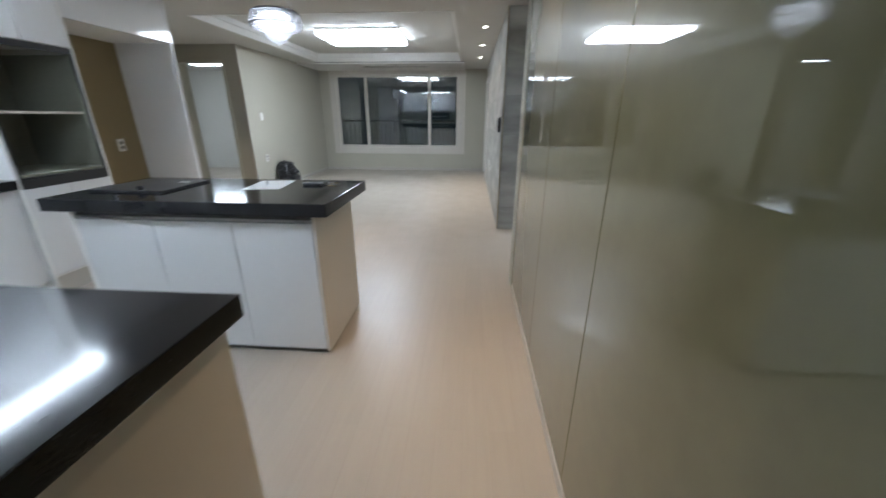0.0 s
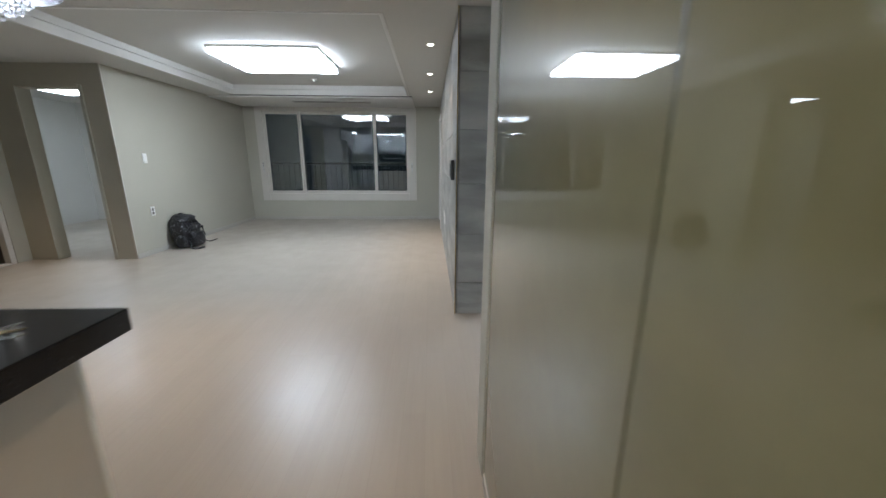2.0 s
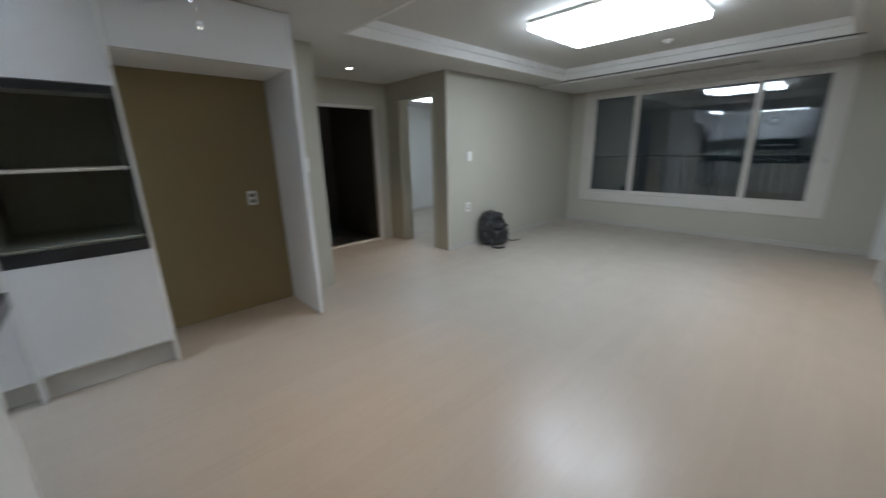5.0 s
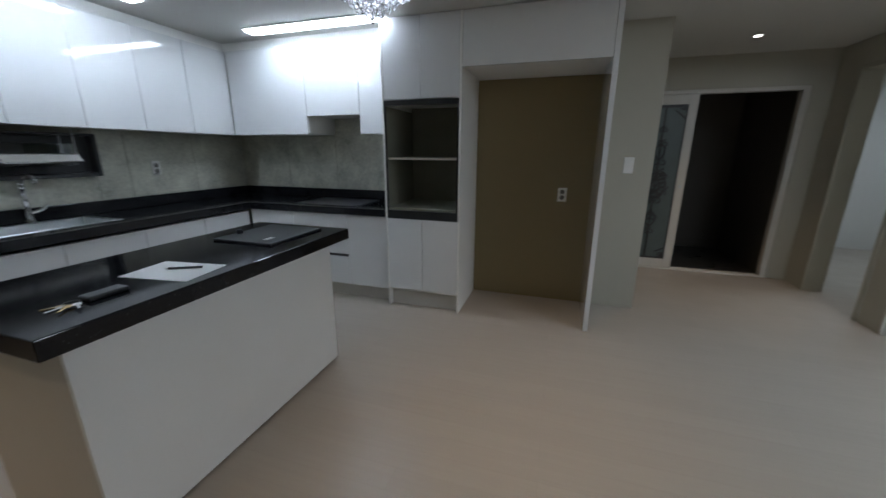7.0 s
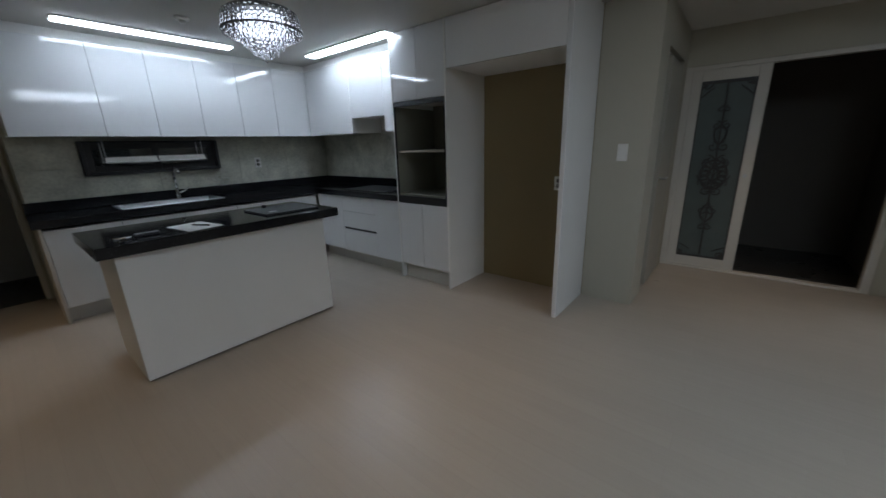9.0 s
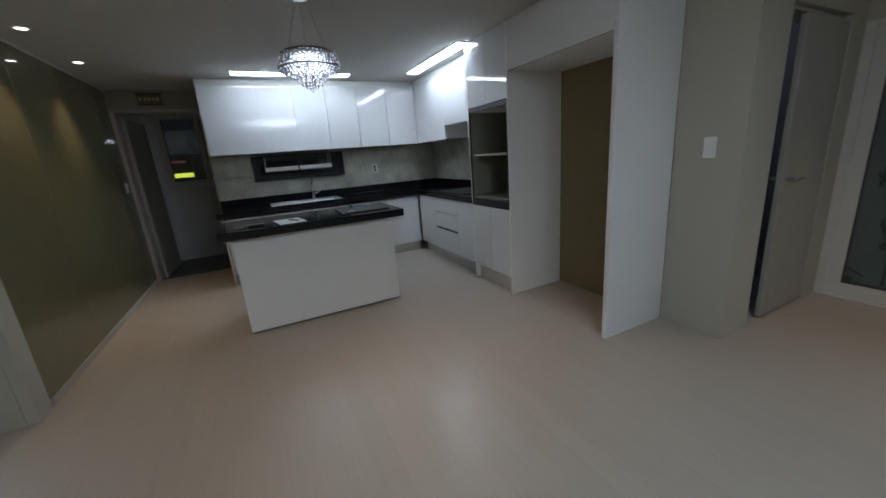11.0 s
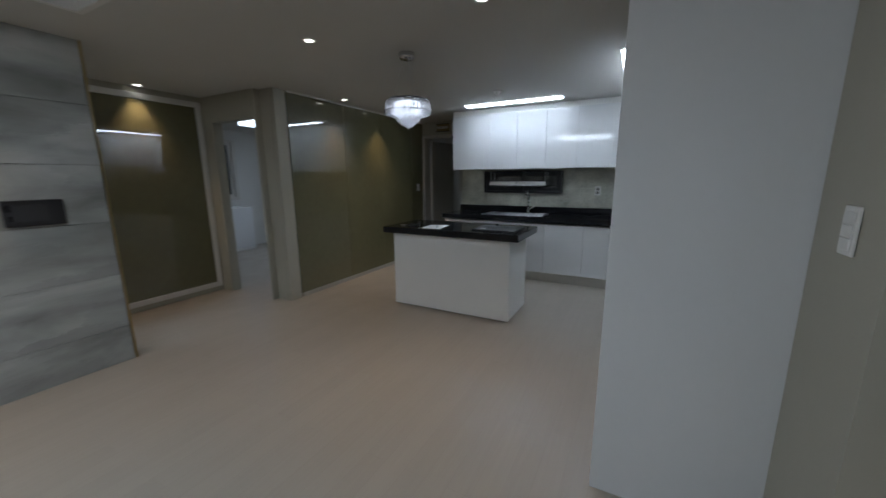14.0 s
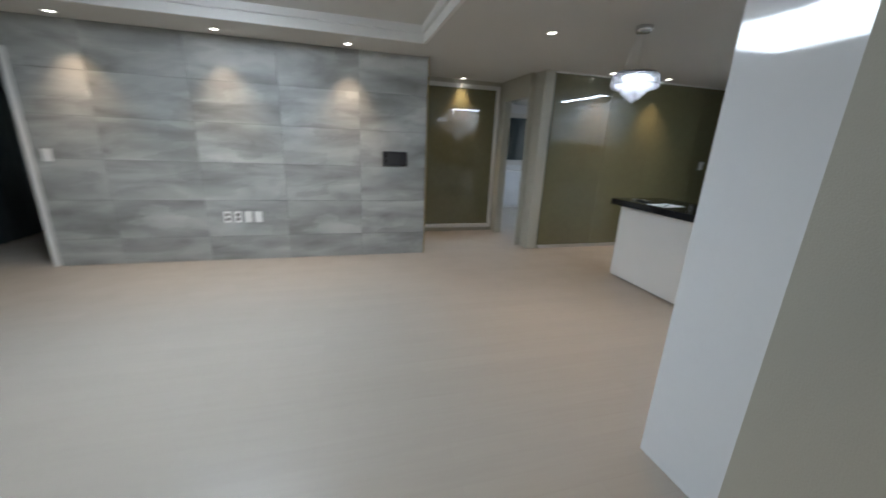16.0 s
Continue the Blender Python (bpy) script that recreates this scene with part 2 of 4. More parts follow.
# ---- building blocks ----
def boxes(*spans):
    """One bmesh of boxes (x0, x1, y0, y1, z0, z1)."""
    bm = bmesh.new()
    for x0, x1, y0, y1, z0, z1 in spans:
        m = Matrix.Translation(((x0 + x1) / 2, (y0 + y1) / 2, (z0 + z1) / 2)) @ Matrix.Diagonal((x1 - x0, y1 - y0, z1 - z0, 1))
        bmesh.ops.create_cube(bm, size=1, matrix=m)
    return bm


def rounded(bevel, *spans, segments=2):
    bm = boxes(*spans)
    bmesh.ops.bevel(bm, geom=bm.edges[:], offset=bevel, segments=segments, affect="EDGES", profile=0.5)
    return bm


def rod(a, b, r, r2=None, sides=10, bm=None):
    a, b = Vector(a), Vector(b)
    bm = bm or bmesh.new()
    m = Matrix.Translation((a + b) / 2) @ (b - a).to_track_quat("Z", "Y").to_matrix().to_4x4()
    bmesh.ops.create_cone(bm, cap_ends=True, segments=sides, radius1=r, radius2=r if r2 is None else r2,
                          depth=(b - a).length, matrix=m)
    return bm


def tube(points, r, sides=8, bm=None):
    """A bent round bar through the points."""
    bm = bm or bmesh.new()
    for a, b in zip(points, points[1:]):
        rod(a, b, r, sides=sides, bm=bm)
    return bm


def lathe(profile, sides=40, bm=None, at=(0, 0, 0)):
    """Turns (radius, z) round the upright axis."""
    bm = bm or bmesh.new()
    rings = []
    for r, z in profile:
        rings.append([bm.verts.new((at[0] + r * math.cos(2 * math.pi * i / sides), at[1] + r * math.sin(2 * math.pi * i / sides), at[2] + z))
                      for i in range(sides)])
    for p, q in zip(rings, rings[1:]):
        for i in range(sides):
            bm.faces.new((p[i], p[(i + 1) % sides], q[(i + 1) % sides], q[i]))
    bmesh.ops.recalc_face_normals(bm, faces=bm.faces[:])
    return bm


def smooth(bm):
    for f in bm.faces:
        f.smooth = True
    return bm


def mesh_object(name, bm, mat):
    me = bpy.data.meshes.new(name)
    bm.to_mesh(me)
    bm.free()
    me.materials.append(mat)
    return new(name, me)


def part(name, bm, mat, parent, label=""):
    ob = mesh_object(name, bm, mat)
    ob.parent = parent
    ob.matrix_parent_inverse = parent.matrix_world.inverted()
    return tagged(ob, label)


def thing(name, label, category, at=(0, 0, 0), group="", kind=""):
    ob = new(name)
    ob.matrix_world = Matrix.Translation(at)
    ob.empty_display_size = 0.1
    return tagged(ob, label, category, group, kind)


def structure(name, bm, mat, label, category):
    return tagged(mesh_object(name, bm, mat), label, category, kind="structure")


def wall(name, mat, *spans, label="plain beige wallpapered wall", category="wall"):
    return structure(name, boxes(*spans), mat, label, category)


# ---- floor and ceiling ----
structure("floor", boxes((-5.05, 4.2, -0.3, 9.4, -0.1, 0)), FLOOR, "pale beige wood-look laminate floor, slightly glossy", "floor")
structure("floor_bedroom", boxes((-7.0, -5.05, 6.05, 9.4, -0.1, 0)), FLOOR, "pale beige laminate bedroom floor", "floor")
structure("floor_foyer", boxes((-6.8, -5.05, 4.1, 6.05, -0.16, -0.06)), DARK_STONE, "dark stone tiled foyer floor, sunk below the hall", "floor")
structure("floor_utility", boxes((-1.6, 4.2, -1.7, -0.3, -0.1, -0.03)), DARK_STONE, "dark tiled utility room floor", "floor")


def slab_with_holes(x0, x1, y0, y1, z0, z1, holes):
    xs = sorted({x0, x1, *(h[0] for h in holes), *(h[1] for h in holes)})
    ys = sorted({y0, y1, *(h[2] for h in holes), *(h[3] for h in holes)})
    out = []
    for a, b in zip(xs, xs[1:]):
        for c, d in zip(ys, ys[1:]):
            mx, my = (a + b) / 2, (c + d) / 2
            if not any(h[0] < mx < h[1] and h[2] < my < h[3] for h in holes):
                out.append((a, b, c, d, z0, z1))
    return out


TRAYS = [(-3.16, -0.20, 4.40, 8.02), (1.0, 3.05, 4.95, 7.45)]
ceil_spans = slab_with_holes(-7.0, 4.2, -1.7, 9.5, CEIL, CEIL + 0.07, TRAYS)
for hx0, hx1, hy0, hy1 in TRAYS:
    ceil_spans.append((hx0 - 0.1, hx1 + 0.1, hy0 - 0.1, hy1 + 0.1, TRAY, TRAY + 0.08))
structure("ceiling", boxes(*ceil_spans), CEILING_PAPER, "off-white papered ceiling with a recessed tray", "ceiling")


def cornice(name, x0, x1, y0, y1):
    """Stepped moulding round the inside of a ceiling tray."""
    steps = []
    for inset, za, zb in ((0.0, CEIL - 0.006, TRAY), (0.03, CEIL + 0.075, TRAY)):
        w = 0.03
        i = inset
        steps += [(x0 + i, x0 + i + w, y0 + i, y1 - i, za, zb), (x1 - i - w, x1 - i, y0 + i, y1 - i, za, zb),
                  (x0 + i + w, x1 - i - w, y0 + i, y0 + i + w, za, zb), (x0 + i + w, x1 - i - w, y1 - i - w, y1 - i, za, zb)]
    structure(name, boxes(*steps), WHITE_TRIM, "white stepped plaster cornice round the ceiling tray", "cornice")


for k, (hx0, hx1, hy0, hy1) in enumerate(TRAYS):
    cornice("trim_cornice_%d" % (k + 1), hx0, hx1, hy0, hy1)

# ---- walls ----
wall("wall_kitchen_side", WALLPAPER, (0.41, 0.57, -0.25, 2.752, 0, CEIL))
wall("wall_south_bedroom_door", WALLPAPER, (0.57, 0.58, 2.72, 2.82, 0, CEIL), (1.36, 1.52, 2.72, 2.82, 0, CEIL), (0.58, 1.36, 2.72, 2.82, 2.05, CEIL),
     (1.52, 4.2, 2.72, 2.82, 0, CEIL))
wall("wall_corridor_end", WALLPAPER, (1.53, 1.70, 2.82, 4.20, 0, CEIL))
wall("wall_north_bedroom_door", WALLPAPER, (1.30, 4.2, 4.20, 4.36, 0, CEIL), (0.585, 1.30, 4.24, 4.36, 2.06, CEIL))
wall("wall_stone_core", GROUT, (0.362, 0.565, 4.252, 8.10, 0, CEIL), (0.362, 0.565, 8.10, 9.18, 2.03, CEIL), (0.362, 0.565, 9.18, 9.30, 0, CEIL),
     label="grouted backing of the stone-tiled feature wall")
wall("wall_stone_back", WALLPAPER, (0.565, 0.585, 4.252, 8.10, 0, CEIL))
wall("wall_window", WALLPAPER, (-3.8, 0.362, 9.30, 9.5, 0, 0.44), (-3.8, -3.33, 9.30, 9.5, 0.44, CEIL), (-0.19, 0.362, 9.30, 9.5, 0.44, CEIL),
     (-3.33, -0.19, 9.30, 9.5, 2.27, CEIL))
wall("wall_balcony", SHADED_WALL, (0.362, 4.2, 9.30, 9.5, 0, CEIL), label="grey wall at the end of the balcony, its dimness put into the colour")
wall("wall_left", WALLPAPER, (-3.80, -3.64, 6.20, 9.30, 0, CEIL))
wall("wall_west_bedroom_door", WALLPAPER, (-3.90, -3.64, 6.05, 6.20, 0, CEIL), (-5.05, -4.64, 6.05, 6.20, 0, CEIL), (-4.64, -3.90, 6.05, 6.20, 2.08, CEIL),
     (-7.0, -5.05, 6.05, 6.20, 0, CEIL))
wall("wall_foyer_front", WALLPAPER, (-5.05, -4.95, 4.30, 6.05, 2.0, CEIL), (-5.05, -4.95, 5.88, 6.05, 0, 2.0))
wall("wall_foyer", SHADED_WALL, (-6.8, -6.6, 4.1, 6.05, -0.06, CEIL), (-6.6, -5.13, 4.10, 4.28, -0.06, CEIL), (-6.6, -5.13, 5.96, 6.05, -0.06, CEIL),
     label="foyer wall, its dimness put into a dark colour")
wall("wall_bathroom_door", WALLPAPER, (-3.92, -3.58, 4.12, 4.30, 0, CEIL), (-5.13, -4.74, 4.12, 4.30, 0, CEIL), (-4.74, -3.92, 4.12, 4.30, 2.03, CEIL))
wall("wall_column", WALLPAPER, (-3.80, -3.58, 3.895, 4.12, 0, CEIL))
wall("wall_kitchen_west", SPLASH, (-3.80, -3.60, 0.12, 2.19, 0, CEIL), label="mottled grey-green tiled kitchen wall")
wall("wall_fridge_recess", BROWN_PAPER, (-3.80, -3.59, 2.19, 3.895, 0, CEIL), label="brown papered wall at the back of the refrigerator recess")
wall("wall_kitchen_south", SPLASH, (-3.80, -2.12, -0.05, 0.12, 0, CEIL), (-1.02, -0.58, -0.05, 0.12, 0, CEIL), (-2.12, -1.02, -0.05, 0.12, 0, 1.17),
     (-2.12, -1.02, -0.05, 0.12, 1.46, CEIL), label="mottled grey-green tiled kitchen wall with a low window")
wall("wall_utility_door", WALLPAPER, (-0.80, -0.58, -0.40, -0.05, 0, CEIL), (-0.58, -0.54, -0.40, -0.25, 0, CEIL), (0.34, 0.57, -0.40, -0.25, 0, CEIL),
     (-0.54, 0.34, -0.40, -0.25, 2.09, CEIL))
wall("wall_utility", PALE_PAPER, (-1.6, -1.5, -1.7, -0.05, -0.03, CEIL), (0.9, 1.0, -1.7, -0.40, -0.03, CEIL), (-1.5, 0.9, -1.7, -1.55, -0.03, 1.12),
     (-1.5, -0.95, -1.7, -1.55, 1.12, CEIL), (0.20, 0.9, -1.7, -1.55, 1.12, CEIL), (-0.95, 0.20, -1.7, -1.55, 2.2, CEIL),
     label="pale utility room wall")
wall("wall_south_bedroom", PALE_PAPER, (1.0, 4.2, -0.5, -0.4, 0, CEIL), (4.1, 4.2, -0.4, 0.85, 0, CEIL), (4.1, 4.2, 2.40, 2.72, 0, CEIL), (4.1, 4.2, 0.85, 2.40, 0, 1.0),
     (4.1, 4.2, 0.85, 2.40, 2.1, CEIL), label="pale bedroom wall with a window")
wall("wall_north_bedroom", PALE_PAPER, (0.585, 3.42, 8.15, 8.27, 0, 1.02), (3.40, 3.55, 8.15, 8.27, 0, CEIL), (0.585, 0.75, 8.15, 8.27, 1.02, CEIL), (0.75, 3.40, 8.15, 8.27, 2.20, CEIL),
     (4.05, 4.2, 4.36, 9.30, 0, CEIL), label="pale bedroom wall under a wide window")
wall("wall_west_bedroom", PALE_PAPER, (-7.0, -3.80, 9.30, 9.5, 0, CEIL), (-7.0, -6.9, 6.20, 9.30, 0, CEIL), label="pale bedroom wall")
wall("wall_bathroom", BATH_TILE, (-5.13, -5.03, 2.6, 4.12, 0, CEIL), (-5.03, -3.80, 2.6, 2.7, 0, CEIL), label="grey-lilac tiled bathroom wall")
structure("floor_bathroom", boxes((-5.03, -3.80, 2.6, 4.12, 0.0, 0.01)), BATH_TILE, "grey bathroom floor tiles", "floor")

# baseboards
BASES = [(0.586, 3.4, 8.138, 8.15, 0, 0.06), (-3.64, -3.628, 6.05, 9.30, 0, 0.06), (-3.628, 0.35, 9.288, 9.30, 0, 0.06), (0.350, 0.409, -0.245, 2.575, 0, 0.05), (1.31, 1.52, 4.19, 4.20, 0, 0.05)]
structure("baseboard", boxes(*BASES), BASE_PAINT, "thin beige baseboard along the walls", "baseboard")

# ---- glossy champagne panels ----
def gold_wall():
    th = thing("wall_panelling", "glossy champagne-coloured wall panelling with fine vertical joints", "wall panel", kind="structure")
    ys = [-0.245, 0.13, 0.955, 1.72, 2.591]
    for a, b in zip(ys, ys[1:]):
        part("panel", rounded(0.0015, (0.356, 0.409, a + 0.0018, b - 0.0018, 0.05, CEIL), segments=1), GOLD_GLASS, th)
    part("edge_trim", rounded(0.006, (0.349, 0.409, 2.603, 2.752, 0.0, CEIL)), WALLPAPER, th, "broad pale beige vertical edge board")
    part("ceiling_trim", rounded(0.003, (0.338, 0.3555, -0.245, 2.59, CEIL - 0.018, CEIL - 0.001), segments=1), WHITE_TRIM, th, "slim white trim under the ceiling")
    # The groove's shade is painted by a near-black fill.
    part("groove_shade", boxes((0.362, 0.409, 2.591, 2.603, 0.05, CEIL)), DARK, th, "dark fill for the shade in the narrow groove beside the edge board")


gold_wall()


def gold_feature():
    th = thing("framed_wall_panel", "glossy champagne wall panel in a pale frame at the corridor end", "wall panel", kind="structure")
    part("panel", boxes((1.520, 1.53, 2.90, 4.12, 0.12, 2.20)), GOLD_GLASS, th)
    for s in ((1.508, 1.53, 2.84, 2.90, 0.06, 2.26), (1.508, 1.53, 4.12, 4.18, 0.06, 2.26), (1.508, 1.53, 2.90, 4.12, 2.20, 2.26), (1.508, 1.53, 2.90, 4.12, 0.06, 0.12)):
        part("frame", rounded(0.004, s, segments=1), WHITE_TRIM, th)


gold_feature()


# ---- windows ----
def sliding_window(name, x0, x1, y, z0, z1, splits, label, frame=0.11, handles=(), mat=BEIGE_TRIM):
    """A PVC window in the plane y: outer frame, sashes between the splits, panes and handles."""
    th = thing(name, label, "window", ((x0 + x1) / 2, y, z0), kind="structure")
    f = frame
    for s in ((x0, x0 + f, y - 0.025, y + 0.12, z0, z1), (x1 - f, x1, y - 0.025, y + 0.12, z0, z1),
              (x0 + f, x1 - f, y - 0.025, y + 0.12, z0, z0 + f), (x0 + f, x1 - f, y - 0.025, y + 0.12, z1 - f * 0.6, z1)):
        part("window_frame", rounded(0.006, s), mat, th)
    xs = [x0 + f] + list(splits) + [x1 - f]
    for k, (a, b) in enumerate(zip(xs, xs[1:])):
        d = 0.035 if k % 2 else 0.0
        ya, yb = y + 0.005 + d, y + 0.045 + d
        za, zb, w = z0 + f, z1 - f * 0.6, 0.055
        a, b = a - (0.02 if k else 0), b + (0.02 if k < len(xs) - 2 else 0)
        sash = part("sash", rounded(0.004, (a, a + w, ya, yb, za, zb), (b - w, b, ya, yb, za, zb), (a + w, b - w, ya, yb, za, za + w),
                                    (a + w, b - w, ya, yb, zb - w, zb)), mat, th)
        pane = part("pane", boxes((a + w - 0.004, b - w + 0.004, ya + 0.014, ya + 0.022, za + w - 0.004, zb - w + 0.004)), GLASS, sash, "dark night-time window pane")
        part("gasket", boxes((a + w, a + w + 0.012, ya + 0.004, ya + 0.012, za + w, zb - w), (b - w - 0.012, b - w, ya + 0.004, ya + 0.012, za + w, zb - w)), DARK, sash, "dark rubber gasket")
    for hx, hz in handles:
        bm = tube([(hx, y - 0.03, hz - 0.10), (hx, y - 0.06, hz - 0.08), (hx, y - 0.06, hz + 0.08), (hx, y - 0.03, hz + 0.10)], 0.009)
        part("handle", bm, STEEL, th, "steel pull handle")
    return th


sliding_window("window_1", -3.40, -0.14, 9.30, 0.405, 2.30, (-2.53, -1.00), "wide three-part sliding window with beige frames, dark at night", 0.15,
               ((-3.32, 1.1), (-0.23, 1.1)))
sliding_window("window_2", 0.72, 3.42, 8.15, 1.0, 2.22, (2.22,), "two-part sliding bedroom window with beige frames", 0.09, ((3.36, 1.6),))
sliding_window("window_3", -2.14, -1.00, 0.10, 1.16, 1.47, (-1.57,), "low dark kitchen window behind the dish rack", 0.03, mat=DARK)
# Added dark panel that blocks the utility room, so the window stays black.
structure("window_blackout", boxes((-2.11, -1.03, -0.045, -0.03, 1.175, 1.455)), DARK, "dark panel added behind the kitchen window to keep it black", "shutter")
sliding_window("window_4", -0.98, 0.22, -1.56, 1.10, 2.22, (-0.35,), "utility room window, dark at night", 0.06)
east = sliding_window("window_5", -2.43, -0.82, 4.1, 0.97, 2.13, (-1.6,), "bedroom window, dark at night", 0.06)
east.matrix_world = pose(0, 0, 0, 0, 0, -90) @ east.matrix_world


# ---- doors ----
def door_lining(name, label, spans, mat=BEIGE_TRIM):
    return structure(name, rounded(0.004, *spans, segments=1), mat, label, "door frame")


door_lining("door_1", "beige lining of the utility door opening", [(-0.56, -0.52, -0.42, -0.235, 0, 2.10), (0.32, 0.36, -0.42, -0.235, 0, 2.10), (-0.52, 0.32, -0.42, -0.235, 2.07, 2.11)])
door_lining("door_2", "beige lining of the west bedroom opening", [(-4.66, -4.62, 6.035, 6.21, 0, 2.09), (-3.92, -3.88, 6.035, 6.21, 0, 2.09), (-4.62, -3.92, 6.035, 6.21, 2.06, 2.10)], WALLPAPER)
door_lining("door_3", "beige lining of the south bedroom opening", [(0.571, 0.59, 2.715, 2.828, 0, 2.06), (1.34, 1.37, 2.715, 2.828, 0, 2.06), (0.59, 1.34, 2.715, 2.828, 2.03, 2.07)], WALLPAPER)
door_lining("door_4", "white lining of the balcony doorway", [(0.335, 0.59, 8.08, 8.13, 0, 2.05), (0.335, 0.59, 9.15, 9.20, 0, 2.05), (0.335, 0.59, 8.13, 9.15, 2.01, 2.05)], WHITE_TRIM)
door_lining("door_5", "beige lining of the bathroom doorway", [(-4.745, -4.725, 4.105, 4.26, 0, 2.03), (-3.935, -3.915, 4.105, 4.17, 0, 2.03), (-4.725, -3.935, 4.105, 4.26, 2.01, 2.035)])
structure("trim_corner", rounded(0.003, (-3.648, -3.632, 6.042, 6.058, 0, CEIL), segments=1), BEIGE_TRIM, "pale corner trim on the wall edge", "trim")


def door_leaf(name, label, hinge, angle, width, height, mat, handle=True):
    """A panelled leaf hung at the hinge and swung open by the angle."""
    th = thing(name, label, "door", hinge)
    bm = rounded(0.004, (0, width, -0.018, 0.018, 0.012, height))
    leaf = part("leaf", bm, mat, th)
    leaf.matrix_parent_inverse = Matrix.Identity(4)
    if handle:
        for s in (-1, 1):
            h = part("door_handle", tube([(width - 0.06, s * 0.018, 1.0), (width - 0.06, s * 0.065, 1.0), (width - 0.17, s * 0.065, 1.0)], 0.009), STEEL, th, "steel lever handle")
            h.matrix_parent_inverse = Matrix.Identity(4)
    th.matrix_world = Matrix.Translation(hinge) @ pose(0, 0, 0, 0, 0, angle)
    return th


door_leaf("utility_door", "beige utility room door standing open", (0.30, -0.44, -0.02), 268, 0.82, 2.05, DOOR_GREY)
door_leaf("bathroom_door", "greyish beige bathroom door standing ajar", (-4.715, 4.284, 0.005), 0, 0.61, 1.98, BATH_DOOR)


def foyer_door():
    """Sliding door to the foyer: pale frame, one leaf with frosted glass and iron scrolls, the other half open."""
    th = thing("foyer_sliding_door", "half-open pale sliding foyer door with scrollwork on frosted glass", "sliding door", (-5.00, 5.1, 0), kind="structure")
    for s in ((-5.04, -4.96, 4.30, 4.36, 0, 2.0), (-5.04, -4.96, 5.82, 5.88, 0, 2.0), (-5.04, -4.96, 4.36, 5.82, 1.96, 2.0), (-5.04, -4.96, 4.36, 5.82, -0.02, 0.02)):
        part("door_frame", rounded(0.004, s, segments=1), BEIGE_TRIM, th)
    ya, yb, z0, z1 = 4.34, 4.945, 0.02, 1.98
    leaf = part("leaf", rounded(0.004, (-5.02, -4.98, ya, ya + 0.10, z0, z1), (-5.02, -4.98, yb - 0.088, yb, z0, z1), (-5.02, -4.98, ya + 0.10, yb - 0.088, z0, z0 + 0.10),
                                (-5.02, -4.98, ya + 0.10, yb - 0.088, z1 - 0.12, z1), segments=1), BEIGE_TRIM, th)
    part("pane", boxes((-5.005, -4.995, ya + 0.10, yb - 0.088, z0 + 0.10, z1 - 0.12)), FROST, leaf, "greenish frosted glass pane")
    x, yc = -4.988, (ya + yb + 0.012) / 2
    bm = bmesh.new()
    def scroll(cy, cz, r, turns, flip, start):
        pts = []
        for i in range(26):
            a = start + flip * turns * 2 * math.pi * i / 25
            q = r * (1 - 0.75 * i / 25)
            pts.append((x, cy + q * math.cos(a), cz + q * math.sin(a)))
        tube(pts, 0.006, 5, bm)
    for s in (-1, 1):
        for cz, r in ((0.95, 0.13), (1.10, 0.12), (0.62, 0.08), (0.45, 0.06), (1.45, 0.07), (1.6, 0.05), (0.82, 0.09), (1.25, 0.08)):
            scroll(yc + s * r * 0.55, cz, r * 0.6, 1.2, s, math.pi / 2)
        tube([(x, yc + s * 0.21, 0.16), (x, yc + s * 0.21, 0.26), (x, yc + s * 0.10, 0.20)], 0.006, 5, bm)
        tube([(x, yc + s * 0.21, 1.82), (x, yc + s * 0.21, 1.70), (x, yc + s * 0.10, 1.80)], 0.006, 5, bm)
        for cz in (0.155, 1.825):
            scroll(yc + s * 0.165, cz, 0.045, 0.9, s, 0)
            rod((x - 0.004, yc + s * 0.185, cz), (x + 0.002, yc + s * 0.185, cz), 0.03, sides=10, bm=bm)
    tube([(x, yc, 0.15), (x, yc, 1.84)], 0.007, 6, bm)
    for k in range(10):
        a = 2 * math.pi * k / 10
        scroll(yc + 0.075 * math.cos(a), 0.98 + 0.115 * math.sin(a), 0.062, 1.3, 1 if k % 2 else -1, a)
    for r in (0.05, 0.11):
        tube([(x, yc + r * math.cos(2 * math.pi * k / 20), 0.98 + 1.3 * r * math.sin(2 * math.pi * k / 20)) for k in range(21)], 0.009, 6, bm)
    for s in (-1, 1):
        tube([(x, yc, 0.70), (x, yc + s * 0.045, 0.62), (x, yc + s * 0.05, 0.56), (x, yc, 0.50)], 0.008, 6, bm)
        tube([(x, yc, 1.26), (x, yc + s * 0.045, 1.34), (x, yc + s * 0.05, 1.40), (x, yc, 1.46)], 0.008, 6, bm)
    ga, gb, gz0, gz1 = ya + 0.10, yb - 0.088, z0 + 0.10, z1 - 0.12
    part("border", boxes((x, x + 0.005, ga, ga + 0.012, gz0, gz1), (x, x + 0.005, gb - 0.012, gb, gz0, gz1), (x, x + 0.005, ga + 0.012, gb - 0.012, gz0, gz0 + 0.02),
                         (x, x + 0.005, ga + 0.012, gb - 0.012, gz1 - 0.03, gz1)), IRON, leaf, "dark border round the glass")
    part("scrollwork", bm, IRON, leaf, "dark iron scroll ornament")
    part("pull", rod((-4.975, yb - 0.05, 0.98), (-4.955, yb - 0.05, 0.98), 0.018), STEEL, leaf, "small round pull")


foyer_door()


# ---- kitchen ----
def front(parent, span, mat=GLOSS_WHITE, name="door"):
    """A cabinet front with softened edges."""
    return part(name, rounded(0.002, span, segments=1), mat, parent)


